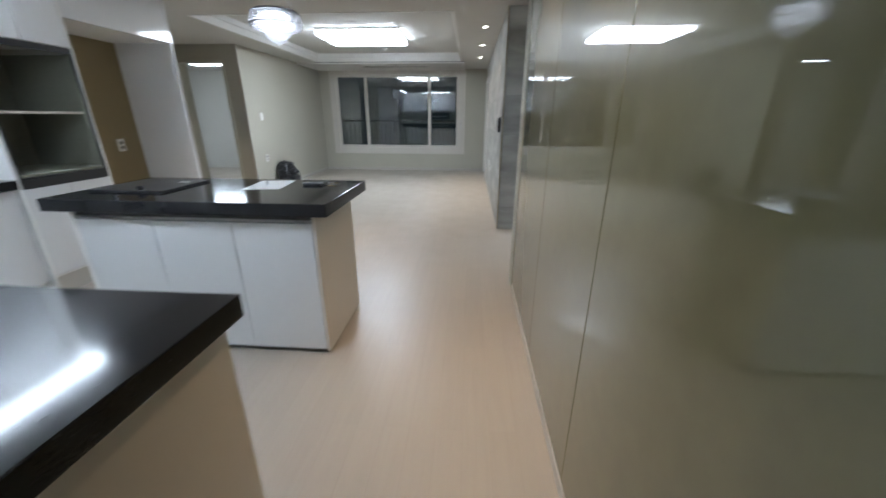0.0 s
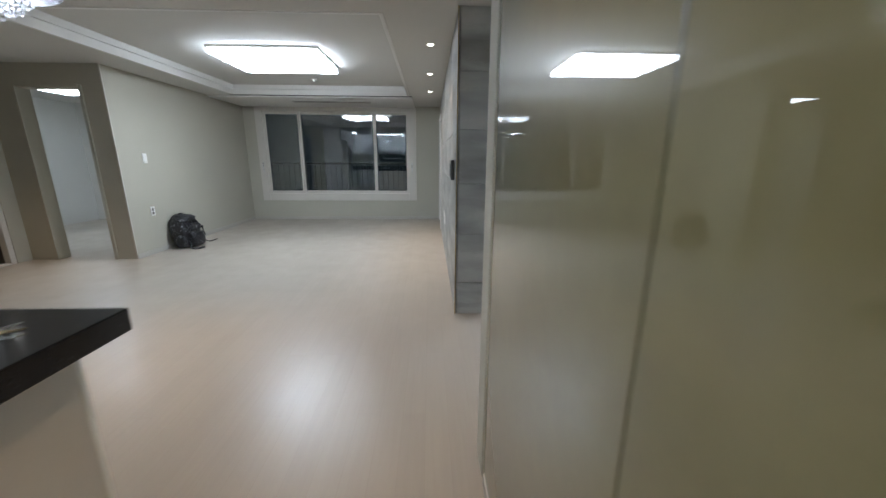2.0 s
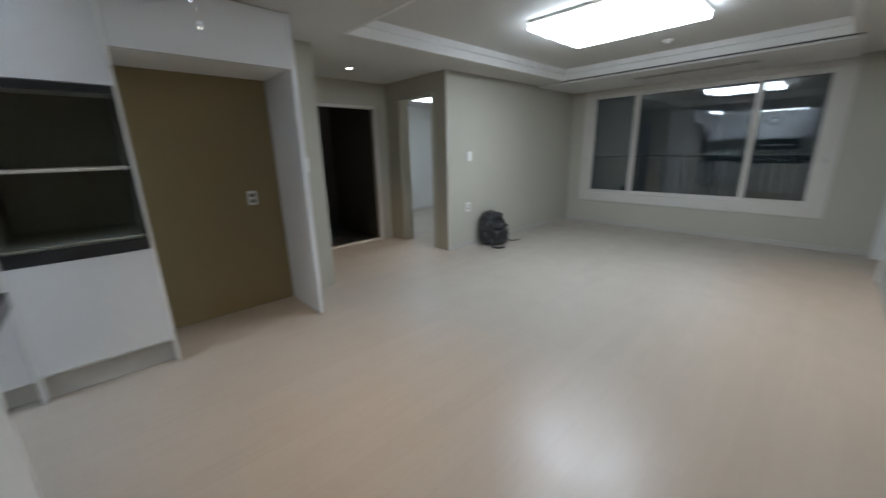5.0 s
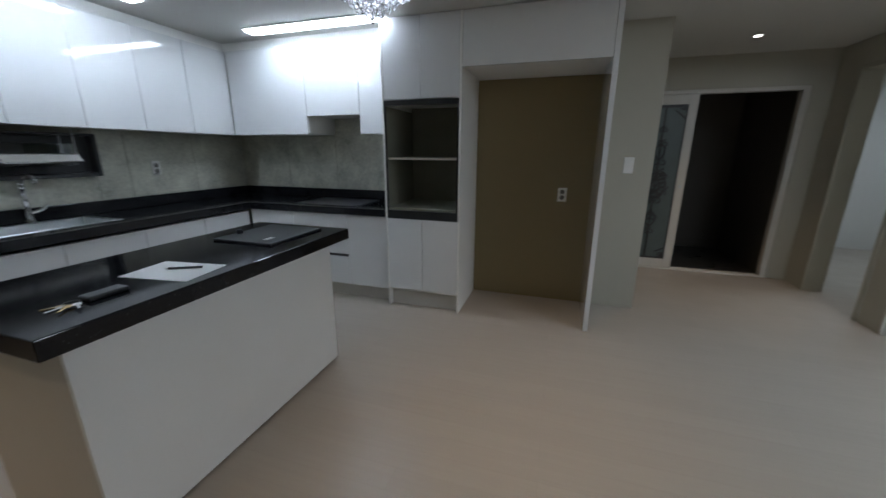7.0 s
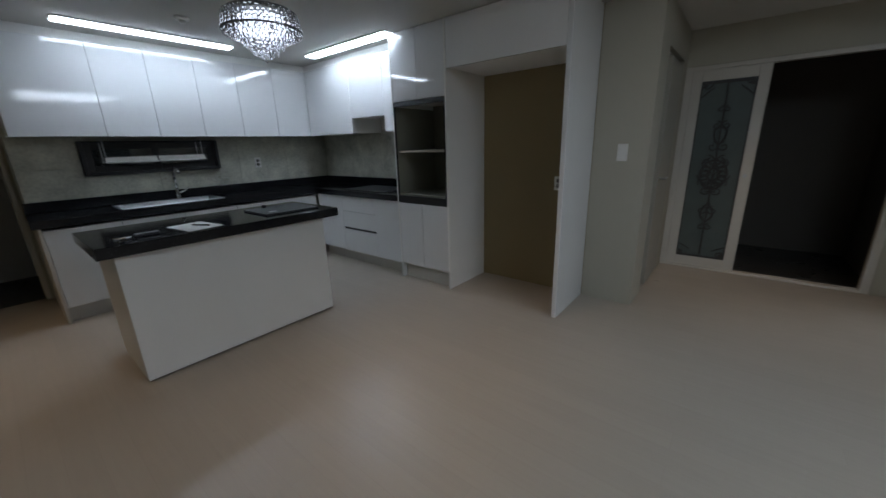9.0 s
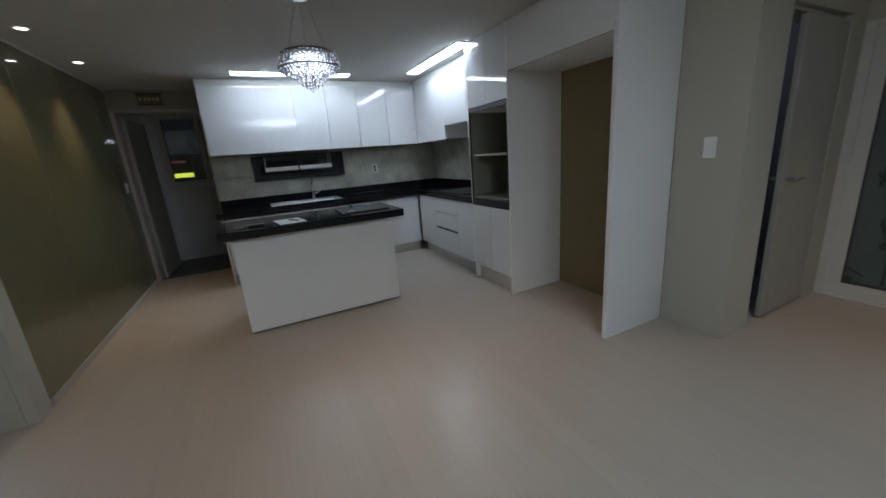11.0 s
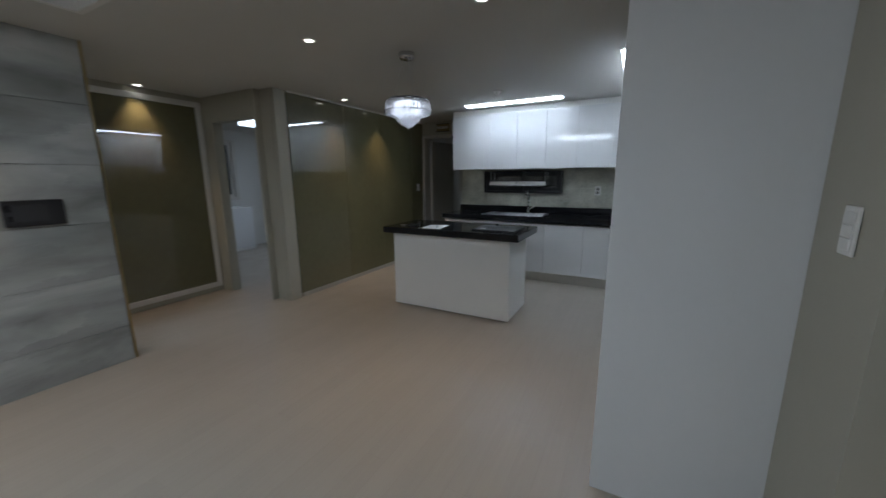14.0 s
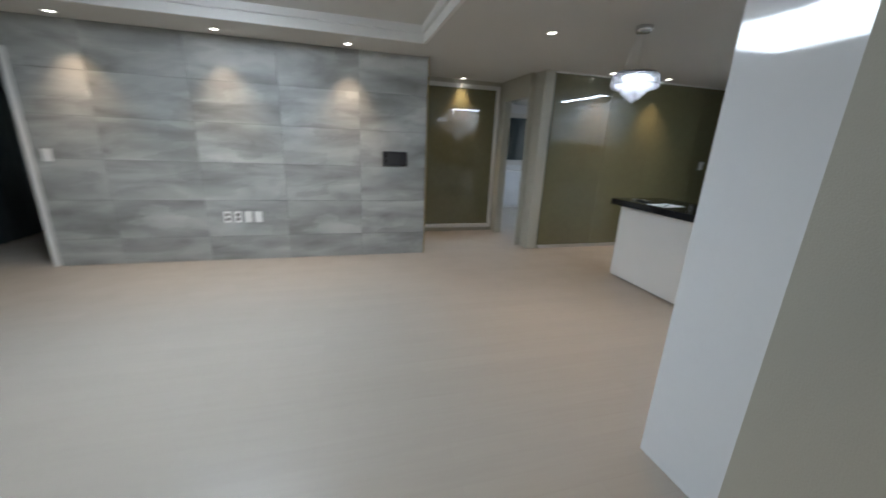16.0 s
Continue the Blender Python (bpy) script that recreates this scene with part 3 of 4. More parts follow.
def island():
    th = thing("kitchen_island", "white kitchen island with a thick black stone top", "kitchen island", (-1.4, 1.96, 0))
    part("body", boxes((-2.05, -0.78, 1.70, 2.236, 0.03, 0.815)), MATT_WHITE, th)
    # Plinth colour is near-black to paint the shade of the floor gap.
    part("plinth", boxes((-2.03, -0.79, 1.71, 2.226, 0.0, 0.03)), DARK, th, "recessed plinth with the gap's shade put into its dark colour")
    part("back_panel", rounded(0.002, (-2.07, -0.76, 2.237, 2.255, 0.015, 0.815), segments=1), MATT_WHITE, th)
    part("end_panel", rounded(0.002, (-0.779, -0.76, 1.68, 2.236, 0.015, 0.815), segments=1), BEIGE_BOARD, th)
    part("end_panel", rounded(0.002, (-2.07, -2.051, 1.68, 2.236, 0.015, 0.815), segments=1), MATT_WHITE, th)
    # Dark strip painted in for the shade under the overhanging top.
    part("grip_shade", boxes((-2.05, -0.78, 1.690, 1.70, 0.785, 0.815)), DARK, th, "dark strip for the shade in the grip recess under the top")
    for k in range(3):
        a = -2.048 + k * 0.4233
        front(th, (a + 0.002, a + 0.421, 1.680, 1.699, 0.03, 0.769))
    part("countertop", rounded(0.004, (-2.17, -0.68, 1.635, 2.335, 0.815, 0.88)), WORKTOP, th, "thick black speckled stone top")


island()


def induction_hob(at):
    th = thing("cooktop", "black glass two-zone cooktop set on the island", "cooktop", at)
    x, y, z = at
    part("glass", rounded(0.003, (x - 0.215, x + 0.215, y - 0.18, y + 0.20, z + 0.001, z + 0.012)), BLACK_PLASTIC, th)
    part("knob", smooth(lathe([(0, 0), (0.018, 0), (0.018, 0.018), (0.014, 0.022), (0, 0.022)], 20, at=(x + 0.065, y - 0.15, z + 0.012))), BLACK_PLASTIC, th)
    part("sticker", boxes((x + 0.09, x + 0.15, y + 0.09, y + 0.12, z + 0.0122, z + 0.0132)), PAPER, th, "small white sticker")


induction_hob((-1.865, 2.0, 0.88))


def base_unit(x0, x1, y0, y1, face, kind):
    """One floor cabinet; face 's' opens to +y, 'w' opens to +x."""
    th = thing("base_cabinet", "glossy white handleless base cabinet on a pale plinth", "cabinet", ((x0 + x1) / 2, (y0 + y1) / 2, 0), group="kitchen base cabinets")
    g = 0.0015
    if face == "s":
        part("carcass", boxes((x0, x1, y0, y1 - 0.02, 0.13, 0.81)), MATT_WHITE, th)
        part("plinth", boxes((x0, x1, y1 - 0.09, y1 - 0.07, 0.0, 0.13)), BEIGE_TRIM, th)
        front(th, (x0 + g, x1 - g, y1 - 0.0195, y1, 0.14, 0.785))
        part("grip", boxes((x0, x1, y1 - 0.03, y1 - 0.02, 0.785, 0.81)), STEEL, th, "steel grip channel")
    else:
        part("carcass", boxes((x0, x1 - 0.02, y0, y1, 0.13, 0.81)), MATT_WHITE, th)
        part("plinth", boxes((x1 - 0.09, x1 - 0.07, y0, y1, 0.0, 0.13)), BEIGE_TRIM, th)
        if kind == "drawers":
            for za, zb in ((0.14, 0.405), (0.43, 0.62), (0.623, 0.80)):
                front(th, (x1 - 0.0195, x1, y0 + g, y1 - g, za, zb), name="drawer")
            # A near-black strip paints the shade between the drawer fronts.
            part("grip", boxes((x1 - 0.03, x1 - 0.005, y0 + 0.01, y1 - 0.01, 0.406, 0.429)), DARK, th, "dark strip for the shade in the grip slot")
        else:
            front(th, (x1 - 0.0195, x1, y0 + g, y1 - g, 0.14, 0.80))
    return th


for a, b in zip((-3.0, -2.52, -2.04, -1.56, -1.08), (-2.52, -2.04, -1.56, -1.08, -0.60)):
    base_unit(a, b, 0.12, 0.70, "s", "door")
base_unit(-3.60, -3.02, 0.71, 1.20, "w", "door")
base_unit(-3.60, -3.02, 1.20, 1.78, "w", "drawers")
base_unit(-3.60, -3.02, 1.78, 2.185, "w", "door")
tagged(mesh_object("end_panel", rounded(0.002, (-0.598, -0.575, 0.125, 0.705, 0, 0.81), segments=1), BEIGE_BOARD),
       "beige end panel of the kitchen counter", "panel")


def worktop():
    th = thing("worktop", "black speckled stone worktop with upstand, wrapping the kitchen corner", "worktop", (-2, 0.4, 0.81))
    SX0, SX1, SY0, SY1 = -1.95, -1.15, 0.21, 0.58
    part("slab", rounded(0.003, (SX1, -0.545, 0.125, 0.74, 0.811, 0.87)), WORKTOP, th)
    part("slab", boxes((SX0, SX1, 0.125, SY0, 0.811, 0.87), (SX0, SX1, SY1, 0.74, 0.811, 0.87)), WORKTOP, th)
    part("slab", boxes((-3.595, SX0, 0.125, 0.74, 0.811, 0.87)), WORKTOP, th)
    part("slab", boxes((-3.595, -2.98, 0.74, 2.185, 0.811, 0.87)), WORKTOP, th)
    part("upstand", rounded(0.003, (-3.595, -0.56, 0.122, 0.142, 0.871, 0.965)), WORKTOP, th)
    part("upstand", rounded(0.003, (-3.597, -3.577, 0.143, 2.185, 0.871, 0.965)), WORKTOP, th)
    sink = thing("sink", "stainless steel sink bowl set into the black worktop", "sink", (-1.55, 0.4, 0.7))
    part("bowl", boxes((SX0, SX1, SY0, SY1, 0.66, 0.665), (SX0, SX0 + 0.004, SY0, SY1, 0.665, 0.869), (SX1 - 0.004, SX1, SY0, SY1, 0.665, 0.869),
                       (SX0 + 0.004, SX1 - 0.004, SY0, SY0 + 0.004, 0.665, 0.869), (SX0 + 0.004, SX1 - 0.004, SY1 - 0.004, SY1, 0.665, 0.869)), STEEL, sink)
    part("rim", rounded(0.002, (SX0 - 0.03, SX0, SY0 - 0.02, SY1 + 0.02, 0.870, 0.874), (SX1, SX1 + 0.03, SY0 - 0.02, SY1 + 0.02, 0.870, 0.874),
                        (SX0, SX1, SY0 - 0.02, SY0, 0.870, 0.874), (SX0, SX1, SY1, SY1 + 0.02, 0.870, 0.874), segments=1), STEEL, sink)
    tap = thing("faucet", "chrome single-lever kitchen faucet behind the sink", "faucet", (-1.68, 0.175, 0.87))
    part("base", lathe([(0, 0), (0.03, 0), (0.028, 0.02), (0.02, 0.03), (0.02, 0.10), (0.0, 0.10)], 20, at=(-1.68, 0.170, 0.87)), CHROME, tap)
    arc = [(-1.68, 0.170, 0.96)] + [(-1.68, 0.26 - 0.09 * math.cos(a), 1.10 + 0.09 * math.sin(a)) for a in np.linspace(0, 2.6, 10)]
    part("spout", smooth(tube(arc, 0.014, 12)), CHROME, tap)
    part("lever", tube([(-1.68, 0.170, 0.93), (-1.74, 0.190, 0.95), (-1.78, 0.195, 0.985)], 0.009), CHROME, tap)
    hob = thing("built_in_hob", "black glass hob set into the worktop under the hood", "cooktop", (-3.28, 1.55, 0.87))
    part("glass", rounded(0.002, (-3.52, -3.06, 1.22, 1.86, 0.8705, 0.877)), BLACK_PLASTIC, hob)


worktop()


def upper_unit(x0, x1, y0, y1, z0, face):
    th = thing("wall_cabinet", "glossy white handleless wall cabinet under the ceiling", "cabinet", ((x0 + x1) / 2, (y0 + y1) / 2, z0), group="kitchen wall cabinets")
    g = 0.0015
    if face == "s":
        part("carcass", boxes((x0, x1, y0, y1 - 0.02, z0 + 0.01, 2.24)), MATT_WHITE, th)
        front(th, (x0 + g, x1 - g, y1 - 0.0195, y1, z0, 2.245))
    else:
        part("carcass", boxes((x0, x1 - 0.02, y0, y1, z0 + 0.01, 2.24)), MATT_WHITE, th)
        front(th, (x1 - 0.0195, x1, y0 + g, y1 - g, z0, 2.245))
    return th


xs = [-3.18, -2.75, -2.35, -1.96, -1.57, -1.18, -0.60]
for a, b in zip(xs, xs[1:]):
    upper_unit(a, b, 0.125, 0.48, 1.50, "s")
upper_unit(-3.595, -3.16, 0.50, 1.35, 1.50, "w")
upper_unit(-3.595, -3.16, 1.35, 1.89, 1.66, "w")
upper_unit(-3.595, -3.16, 1.89, 2.185, 1.50, "w")
tagged(mesh_object("cabinet_filler", boxes((-3.18, -0.60, 0.125, 0.46, 2.248, CEIL - 0.002), (-3.595, -3.18, 0.125, 2.185, 2.248, CEIL - 0.002)), MATT_WHITE),
       "white filler board between wall cabinets and ceiling", "filler", kind="structure")


def oven_tower():
    th = thing("oven_tower", "tall glossy white cabinet with an empty open oven niche", "cabinet", (-3.3, 2.52, 0))
    y0, y1, x0, x1 = 2.19, 2.845, -3.585, -2.99
    part("side", rounded(0.002, (x0, x1, y0, y0 + 0.018, 0, CEIL - 0.004), segments=1), MATT_WHITE, th)
    part("side", rounded(0.002, (x0, x1, y1 - 0.018, y1, 0, CEIL - 0.004), segments=1), MATT_WHITE, th)
    a, b, m = y0 + 0.019, y1 - 0.019, (y0 + y1) / 2
    part("carcass", boxes((x0, x1 - 0.022, a, b, 0.15, 0.80)), MATT_WHITE, th)
    part("carcass", boxes((x0, x1 - 0.022, a, b, 1.74, CEIL - 0.005)), MATT_WHITE, th)
    part("plinth", boxes((x1 - 0.08, x1 - 0.06, a, b, 0, 0.15)), BEIGE_TRIM, th)
    for p, q in ((a, m - 0.0015), (m + 0.0015, b)):
        front(th, (x1 - 0.0195, x1 - 0.001, p, q, 0.17, 0.80))
        front(th, (x1 - 0.0195, x1 - 0.001, p, q, 1.745, CEIL - 0.006))
    part("niche_back", boxes((x0, x0 + 0.012, a, b, 0.80, 1.74)), NICHE, th, "dark olive back of the niche")
    for p, q in ((a, a + 0.006), (b - 0.006, b)):
        part("niche_lining", boxes((x0 + 0.012, x1 - 0.014, p, q, 0.894, 1.70)), NICHE, th, "dark olive side of the niche")
    part("shelf", rounded(0.002, (x0 + 0.012, x1 - 0.04, a + 0.007, b - 0.007, 1.285, 1.303), segments=1), BEIGE_BOARD, th)
    part("shelf", rounded(0.002, (x0 + 0.012, x1 - 0.01, a, b, 0.875, 0.893), segments=1), NICHE, th)
    for s in ((x1 - 0.02, x1 + 0.001, a, b, 0.802, 0.873), (x1 - 0.02, x1 + 0.001, a, b, 1.70, 1.74),
              (x1 - 0.012, x1 + 0.0005, a, a + 0.012, 0.873, 1.70), (x1 - 0.012, x1 + 0.0005, b - 0.012, b, 0.873, 1.70)):
        part("niche_trim", boxes(s), BLACK_PLASTIC, th, "black edge strip of the niche")


oven_tower()


def fridge_surround():
    th = thing("refrigerator_surround", "glossy white tall panel and overhead cabinet round an empty refrigerator recess", "cabinet", (-3.3, 3.4, 0))
    part("side_panel", rounded(0.003, (-3.585, -2.99, 3.855, 3.89, 0.0, CEIL - 0.004)), GLOSS_WHITE, th)
    part("carcass", boxes((-3.585, -3.012, 2.848, 3.853, 1.955, CEIL - 0.006)), MATT_WHITE, th)
    front(th, (-3.011, -2.992, 2.848, 3.853, 1.95, CEIL - 0.006), name="flap_door")


fridge_surround()


def dish_rack():
    th = thing("dish_rack", "polished steel dish rack hung on rods below the wall cabinets", "dish rack", (-1.55, 0.28, 1.27))
    for a, b in ((-1.53, -1.14), (-1.95, -1.545)):
        part("tray", rounded(0.004, (a, b, 0.17, 0.34, 1.275, 1.282)), STEEL, th)
        # the front apron leans back to the ceiling lights; its white paints their reflection
        bm = rounded(0.002, (a, b, -0.002, 0.002, -0.03, 0.03), segments=1)
        bmesh.ops.transform(bm, matrix=Matrix.Translation((0, 0.352, 1.298)) @ pose(0, 0, 0, 38), verts=bm.verts[:])
        part("apron", bm, WHITE_PLASTIC, th, "front apron, white to stand for the reflected strip light")
        part("rail", rod((a, 0.372, 1.274), (b, 0.372, 1.274), 0.006), CHROME, th)
        part("rail", rod((a, 0.332, 1.324), (b, 0.332, 1.324), 0.005), CHROME, th)
    for x in (-1.94, -1.15):
        for y in (0.18, 0.33):
            part("rod", rod((x, y, 1.282), (x, y, 1.505), 0.004), STEEL, th)
    for k in range(24):
        x = -1.93 + k * 0.0335
        part("wire", rod((x, 0.18, 1.30), (x, 0.325, 1.30), 0.0022, sides=6), STEEL, th)


dish_rack()


# ---- lamps ----
def ceiling_panel(x0, x1, y0, y1, ztop, mat, label, height=0.085, top=0.03, ribs=(0, 0)):
    th = thing("ceiling_light", label, "ceiling light", ((x0 + x1) / 2, (y0 + y1) / 2, ztop - height))
    part("housing", rounded(top / 5, (x0 - 0.012, x1 + 0.012, y0 - 0.012, y1 + 0.012, ztop - top, ztop - 0.001)), WHITE_PLASTIC, th)
    part("diffuser", rounded(min(0.008, top / 3), (x0, x1, y0, y1, ztop - height, ztop - top)), mat, th, "glowing white diffuser")
    for k in range(1, ribs[0]):
        x = x0 + (x1 - x0) * k / ribs[0]
        part("divider", boxes((x - 0.008, x + 0.008, y0, y1, ztop - height - 0.006, ztop - height - 0.0005)), WHITE_PLASTIC, th, "thin white divider bar")
    for k in range(1, ribs[1]):
        y = y0 + (y1 - y0) * k / ribs[1]
        part("divider", boxes((x0, x1, y - 0.008, y + 0.008, ztop - height - 0.014, ztop - height - 0.0065)), WHITE_PLASTIC, th, "thin white divider bar")
    return th


ceiling_panel(-2.25, -1.08, 5.76, 6.68, TRAY, LED, "large flat square ceiling light, glowing cool white", ribs=(2, 3))
ceiling_panel(1.68, 2.85, 5.56, 6.50, TRAY, LED_BED, "large flat bedroom ceiling light, glowing cool white")
ceiling_panel(1.4, 2.7, 0.75, 1.6, CEIL, LED_SOUTH, "flat bedroom ceiling light, glowing cool white")
ceiling_panel(-5.6, -4.9, 7.1, 7.8, CEIL, LED_BED, "flat bedroom ceiling light, glowing white")
ceiling_panel(-2.20, -0.98, 0.77, 0.88, CEIL, LED_STRIP, "long slim kitchen ceiling light, glowing cool white", 0.024, 0.012)
ceiling_panel(-3.00, -2.88, 1.02, 2.26, CEIL, LED_STRIP, "long slim kitchen ceiling light, glowing cool white", 0.024, 0.012)
ceiling_panel(-4.5, -4.2, 3.2, 3.5, CEIL, LED_SOUTH, "small square bathroom ceiling light", 0.05, 0.02)


def downlight(x, y):
    th = thing("downlight", "small round recessed downlight, warm white", "downlight", (x, y, CEIL), group="recessed ceiling downlights")
    part("ring", lathe([(0.030, -0.004), (0.044, -0.004), (0.047, 0.0), (0.030, 0.0), (0.030, -0.004)], 24, at=(x, y, CEIL - 0.0005)), WHITE_PLASTIC, th)
    part("lens", lathe([(0.0, -0.002), (0.029, -0.002), (0.029, 0.0)], 20, at=(x, y, CEIL - 0.0005)), LED_SPOT, th, "glowing lens")
    lamp = bpy.data.lights.new("downlight_beam", "SPOT")
    lamp.energy, lamp.color = 31, (1.0, 0.68, 0.40)
    lamp.spot_size, lamp.spot_blend, lamp.shadow_soft_size = radians(80), 1.0, 0.03
    ob = new("downlight_beam", lamp)
    ob.matrix_world = Matrix.Translation((x, y, CEIL - 0.012))
    ob.parent = th
    ob.matrix_parent_inverse = th.matrix_world.inverted()


for p in ((0.15, 7.58), (0.15, 6.35), (0.15, 5.14), (1.43, 3.47), (-1.0, 3.49), (0.15, 1.92), (0.15, 1.05), (-4.3, 5.1), (-2.26, 3.47)):
    downlight(*p)


def chandelier(x, y):
    th = thing("chandelier", "round tiered crystal chandelier with a dark band, lit, hung on wires", "chandelier", (x, y, 1.9))
    part("canopy", smooth(lathe([(0.0, CEIL - 0.045), (0.05, CEIL - 0.045), (0.06, CEIL - 0.03), (0.06, CEIL - 0.001), (0, CEIL - 0.001)], 28, at=(x, y, 0))), CHROME, th)
    for k in range(3):
        a = 2 * math.pi * k / 3 + 0.4
        part("wire", rod((x + 0.03 * math.cos(a), y + 0.03 * math.sin(a), CEIL - 0.045), (x + 0.12 * math.cos(a), y + 0.12 * math.sin(a), 1.99), 0.0018, sides=5), STEEL, th)
    part("top_band", lathe([(0.0, 1.990), (0.146, 1.990), (0.152, 1.986), (0.158, 1.970), (0.152, 1.967), (0.0, 1.967)], 48, at=(x, y, 0)), IRON, th, "dark metal top plate")
    part("middle_band", lathe([(0.170, 1.902), (0.184, 1.902), (0.184, 1.897), (0.170, 1.897), (0.170, 1.902)], 48, at=(x, y, 0)), IRON, th, "thin dark ring")
    part("light_core", smooth(lathe([(0.0, 1.962), (0.10, 1.962), (0.105, 1.95), (0.105, 1.91), (0.075, 1.892), (0.0, 1.888)], 32, at=(x, y, 0))), LED_CRYSTAL, th, "glowing core behind the crystals")
    ring = [(0.168, 1.964, 44), (0.150, 1.94, 36), (0.152, 1.92, 36), (0.150, 1.90, 36), (0.138, 1.888, 32), (0.172, 1.945, 44), (0.175, 1.926, 44), (0.177, 1.910, 44), (0.174, 1.888, 44), (0.158, 1.880, 38), (0.140, 1.875, 34), (0.120, 1.870, 28), (0.10, 1.868, 24), (0.08, 1.866, 18), (0.06, 1.864, 12)]
    cone = [(0.088, 1.852, 16), (0.085, 1.834, 15), (0.062, 1.846, 11), (0.060, 1.826, 11), (0.058, 1.808, 11), (0.038, 1.838, 8), (0.037, 1.816, 8), (0.036, 1.796, 7), (0.020, 1.812, 5), (0.018, 1.790, 4), (0.0, 1.772, 1)]
    def spot(r, z, a):
        return (Matrix.Translation((x + r * math.cos(a), y + r * math.sin(a), z + random.uniform(-0.003, 0.003))) @ pose(0, 0, 0, 0, 0, math.degrees(a))
                @ Matrix.Diagonal((0.006, 0.0105, 0.011, 1)))
    bm = bmesh.new()
    for r, z, cnt in ring:
        for i in range(cnt):
            bmesh.ops.create_icosphere(bm, subdivisions=1, radius=1, matrix=spot(r, z, 2 * math.pi * (i + random.random() * 0.3) / cnt))
    part("crystal_ring", bm, CRYSTAL_GLASS, th, "rows of faceted clear crystals")["kind"] = "stuff"
    bm = bmesh.new()
    bmesh.ops.create_icosphere(bm, subdivisions=1, radius=1)
    me = bpy.data.meshes.new("crystal")
    bm.to_mesh(me)
    bm.free()
    me.materials.append(CRYSTAL_GLASS)
    for r, z, cnt in cone:
        for i in range(cnt):
            o = new("crystal", me)
            o.parent = th
            o.matrix_parent_inverse = th.matrix_world.inverted()
            o.matrix_basis = spot(r, z, 2 * math.pi * (i + random.random() * 0.3) / cnt)


chandelier(-1.435, 2.945)


# ---- small wall things ----
def wall_plate(name, label, category, at, normal, size, rockers=1, kind="switch"):
    """A switch or socket plate flat on a wall; normal is '+x', '-x' or '+y'."""
    w, h = size
    th = thing(name, label, category, (0, 0, 0))
    bits = [("plate", rounded(0.003, (-w / 2, w / 2, 0, 0.009, -h / 2, h / 2)), WHITE_PLASTIC, "")]
    for k in range(rockers):
        c = h * 0.8 * ((k + 0.5) / rockers - 0.5)
        e = h * 0.8 / rockers / 2 - 0.0015
        if kind == "switch":
            bits.append(("rocker", rounded(0.0015, (-w * 0.36, w * 0.36, 0.008, 0.013, c - e, c + e), segments=1), MATT_WHITE, ""))
        else:
            bm = smooth(lathe([(0.0, 0), (0.019, 0), (0.020, 0.004), (0.0, 0.004)], 20))
            bmesh.ops.transform(bm, matrix=Matrix.Translation((0, 0.006, c)) @ pose(0, 0, 0, -90), verts=bm.verts[:])
            bits.append(("socket", bm, GREY_LINE, "grey recessed socket"))
    for n, bm, mat, lab in bits:
        o = part(n, bm, mat, th, lab)
        o.matrix_parent_inverse = Matrix.Identity(4)
    th.matrix_world = Matrix.Translation(at) @ pose(0, 0, 0, 0, 0, {"+y": 0, "+x": -90, "-x": 90}[normal])
    return th


wall_plate("light_switch", "white three-gang light switch on the beige wall", "light switch", (-3.638, 6.47, 1.27), "+x", (0.075, 0.125), 3)
wall_plate("wall_socket", "white double power socket low on the beige wall", "socket", (-3.638, 6.44, 0.57), "+x", (0.075, 0.125), 2, "socket")
wall_plate("light_switch", "white tall light switch on the wall column", "light switch", (-3.578, 4.12, 1.25), "+x", (0.075, 0.13), 3)
wall_plate("wall_socket", "white socket on the brown recess wall", "socket", (-3.588, 3.62, 0.99), "+x", (0.075, 0.12), 2, "socket")
wall_plate("wall_socket", "white socket on the kitchen splashback", "socket", (-2.60, 0.1282, 1.20), "+y", (0.075, 0.12), 2, "socket")
for k in range(4):
    wall_plate("wall_socket" if k > 1 else "aerial_socket", "white socket plate low on the grey stone wall", "socket", (0.348, 6.17 + 0.105 * k, 0.50), "-x", (0.075, 0.125), 2, "socket" if k > 1 else "switch")
wall_plate("light_switch", "white light switch on the grey stone wall", "light switch", (0.348, 7.96, 1.12), "-x", (0.075, 0.12), 2)
wall_plate("light_switch", "white light switch beside the utility door", "light switch", (0.355, -0.06, 1.22), "-x", (0.07, 0.12), 2)


def intercom():
    th = thing("intercom_panel", "black glass intercom wall panel on the grey stone wall", "intercom", (0.33, 4.60, 1.19))
    part("case", rounded(0.006, (0.322, 0.350, 4.49, 4.77, 1.105, 1.27)), BLACK_PLASTIC, th)
    part("screen", boxes((0.3205, 0.322, 4.57, 4.73, 1.135, 1.24)), DARK, th, "dark screen")


intercom()


def detector(x, y, z):
    th = thing("smoke_detector", "small round white smoke detector on the ceiling", "smoke detector", (x, y, z))
    part("base", smooth(lathe([(0, 0), (0.05, 0), (0.05, -0.012), (0.04, -0.02), (0, -0.02)], 24, at=(x, y, z))), WHITE_PLASTIC, th)
    part("sensor", smooth(lathe([(0, -0.02), (0.025, -0.02), (0.02, -0.04), (0, -0.042)], 20, at=(x, y, z))), WHITE_PLASTIC, th)


detector(-1.62, 1.42, CEIL)
detector(-1.62, 7.45, TRAY)
detector(2.0, 7.0, TRAY)


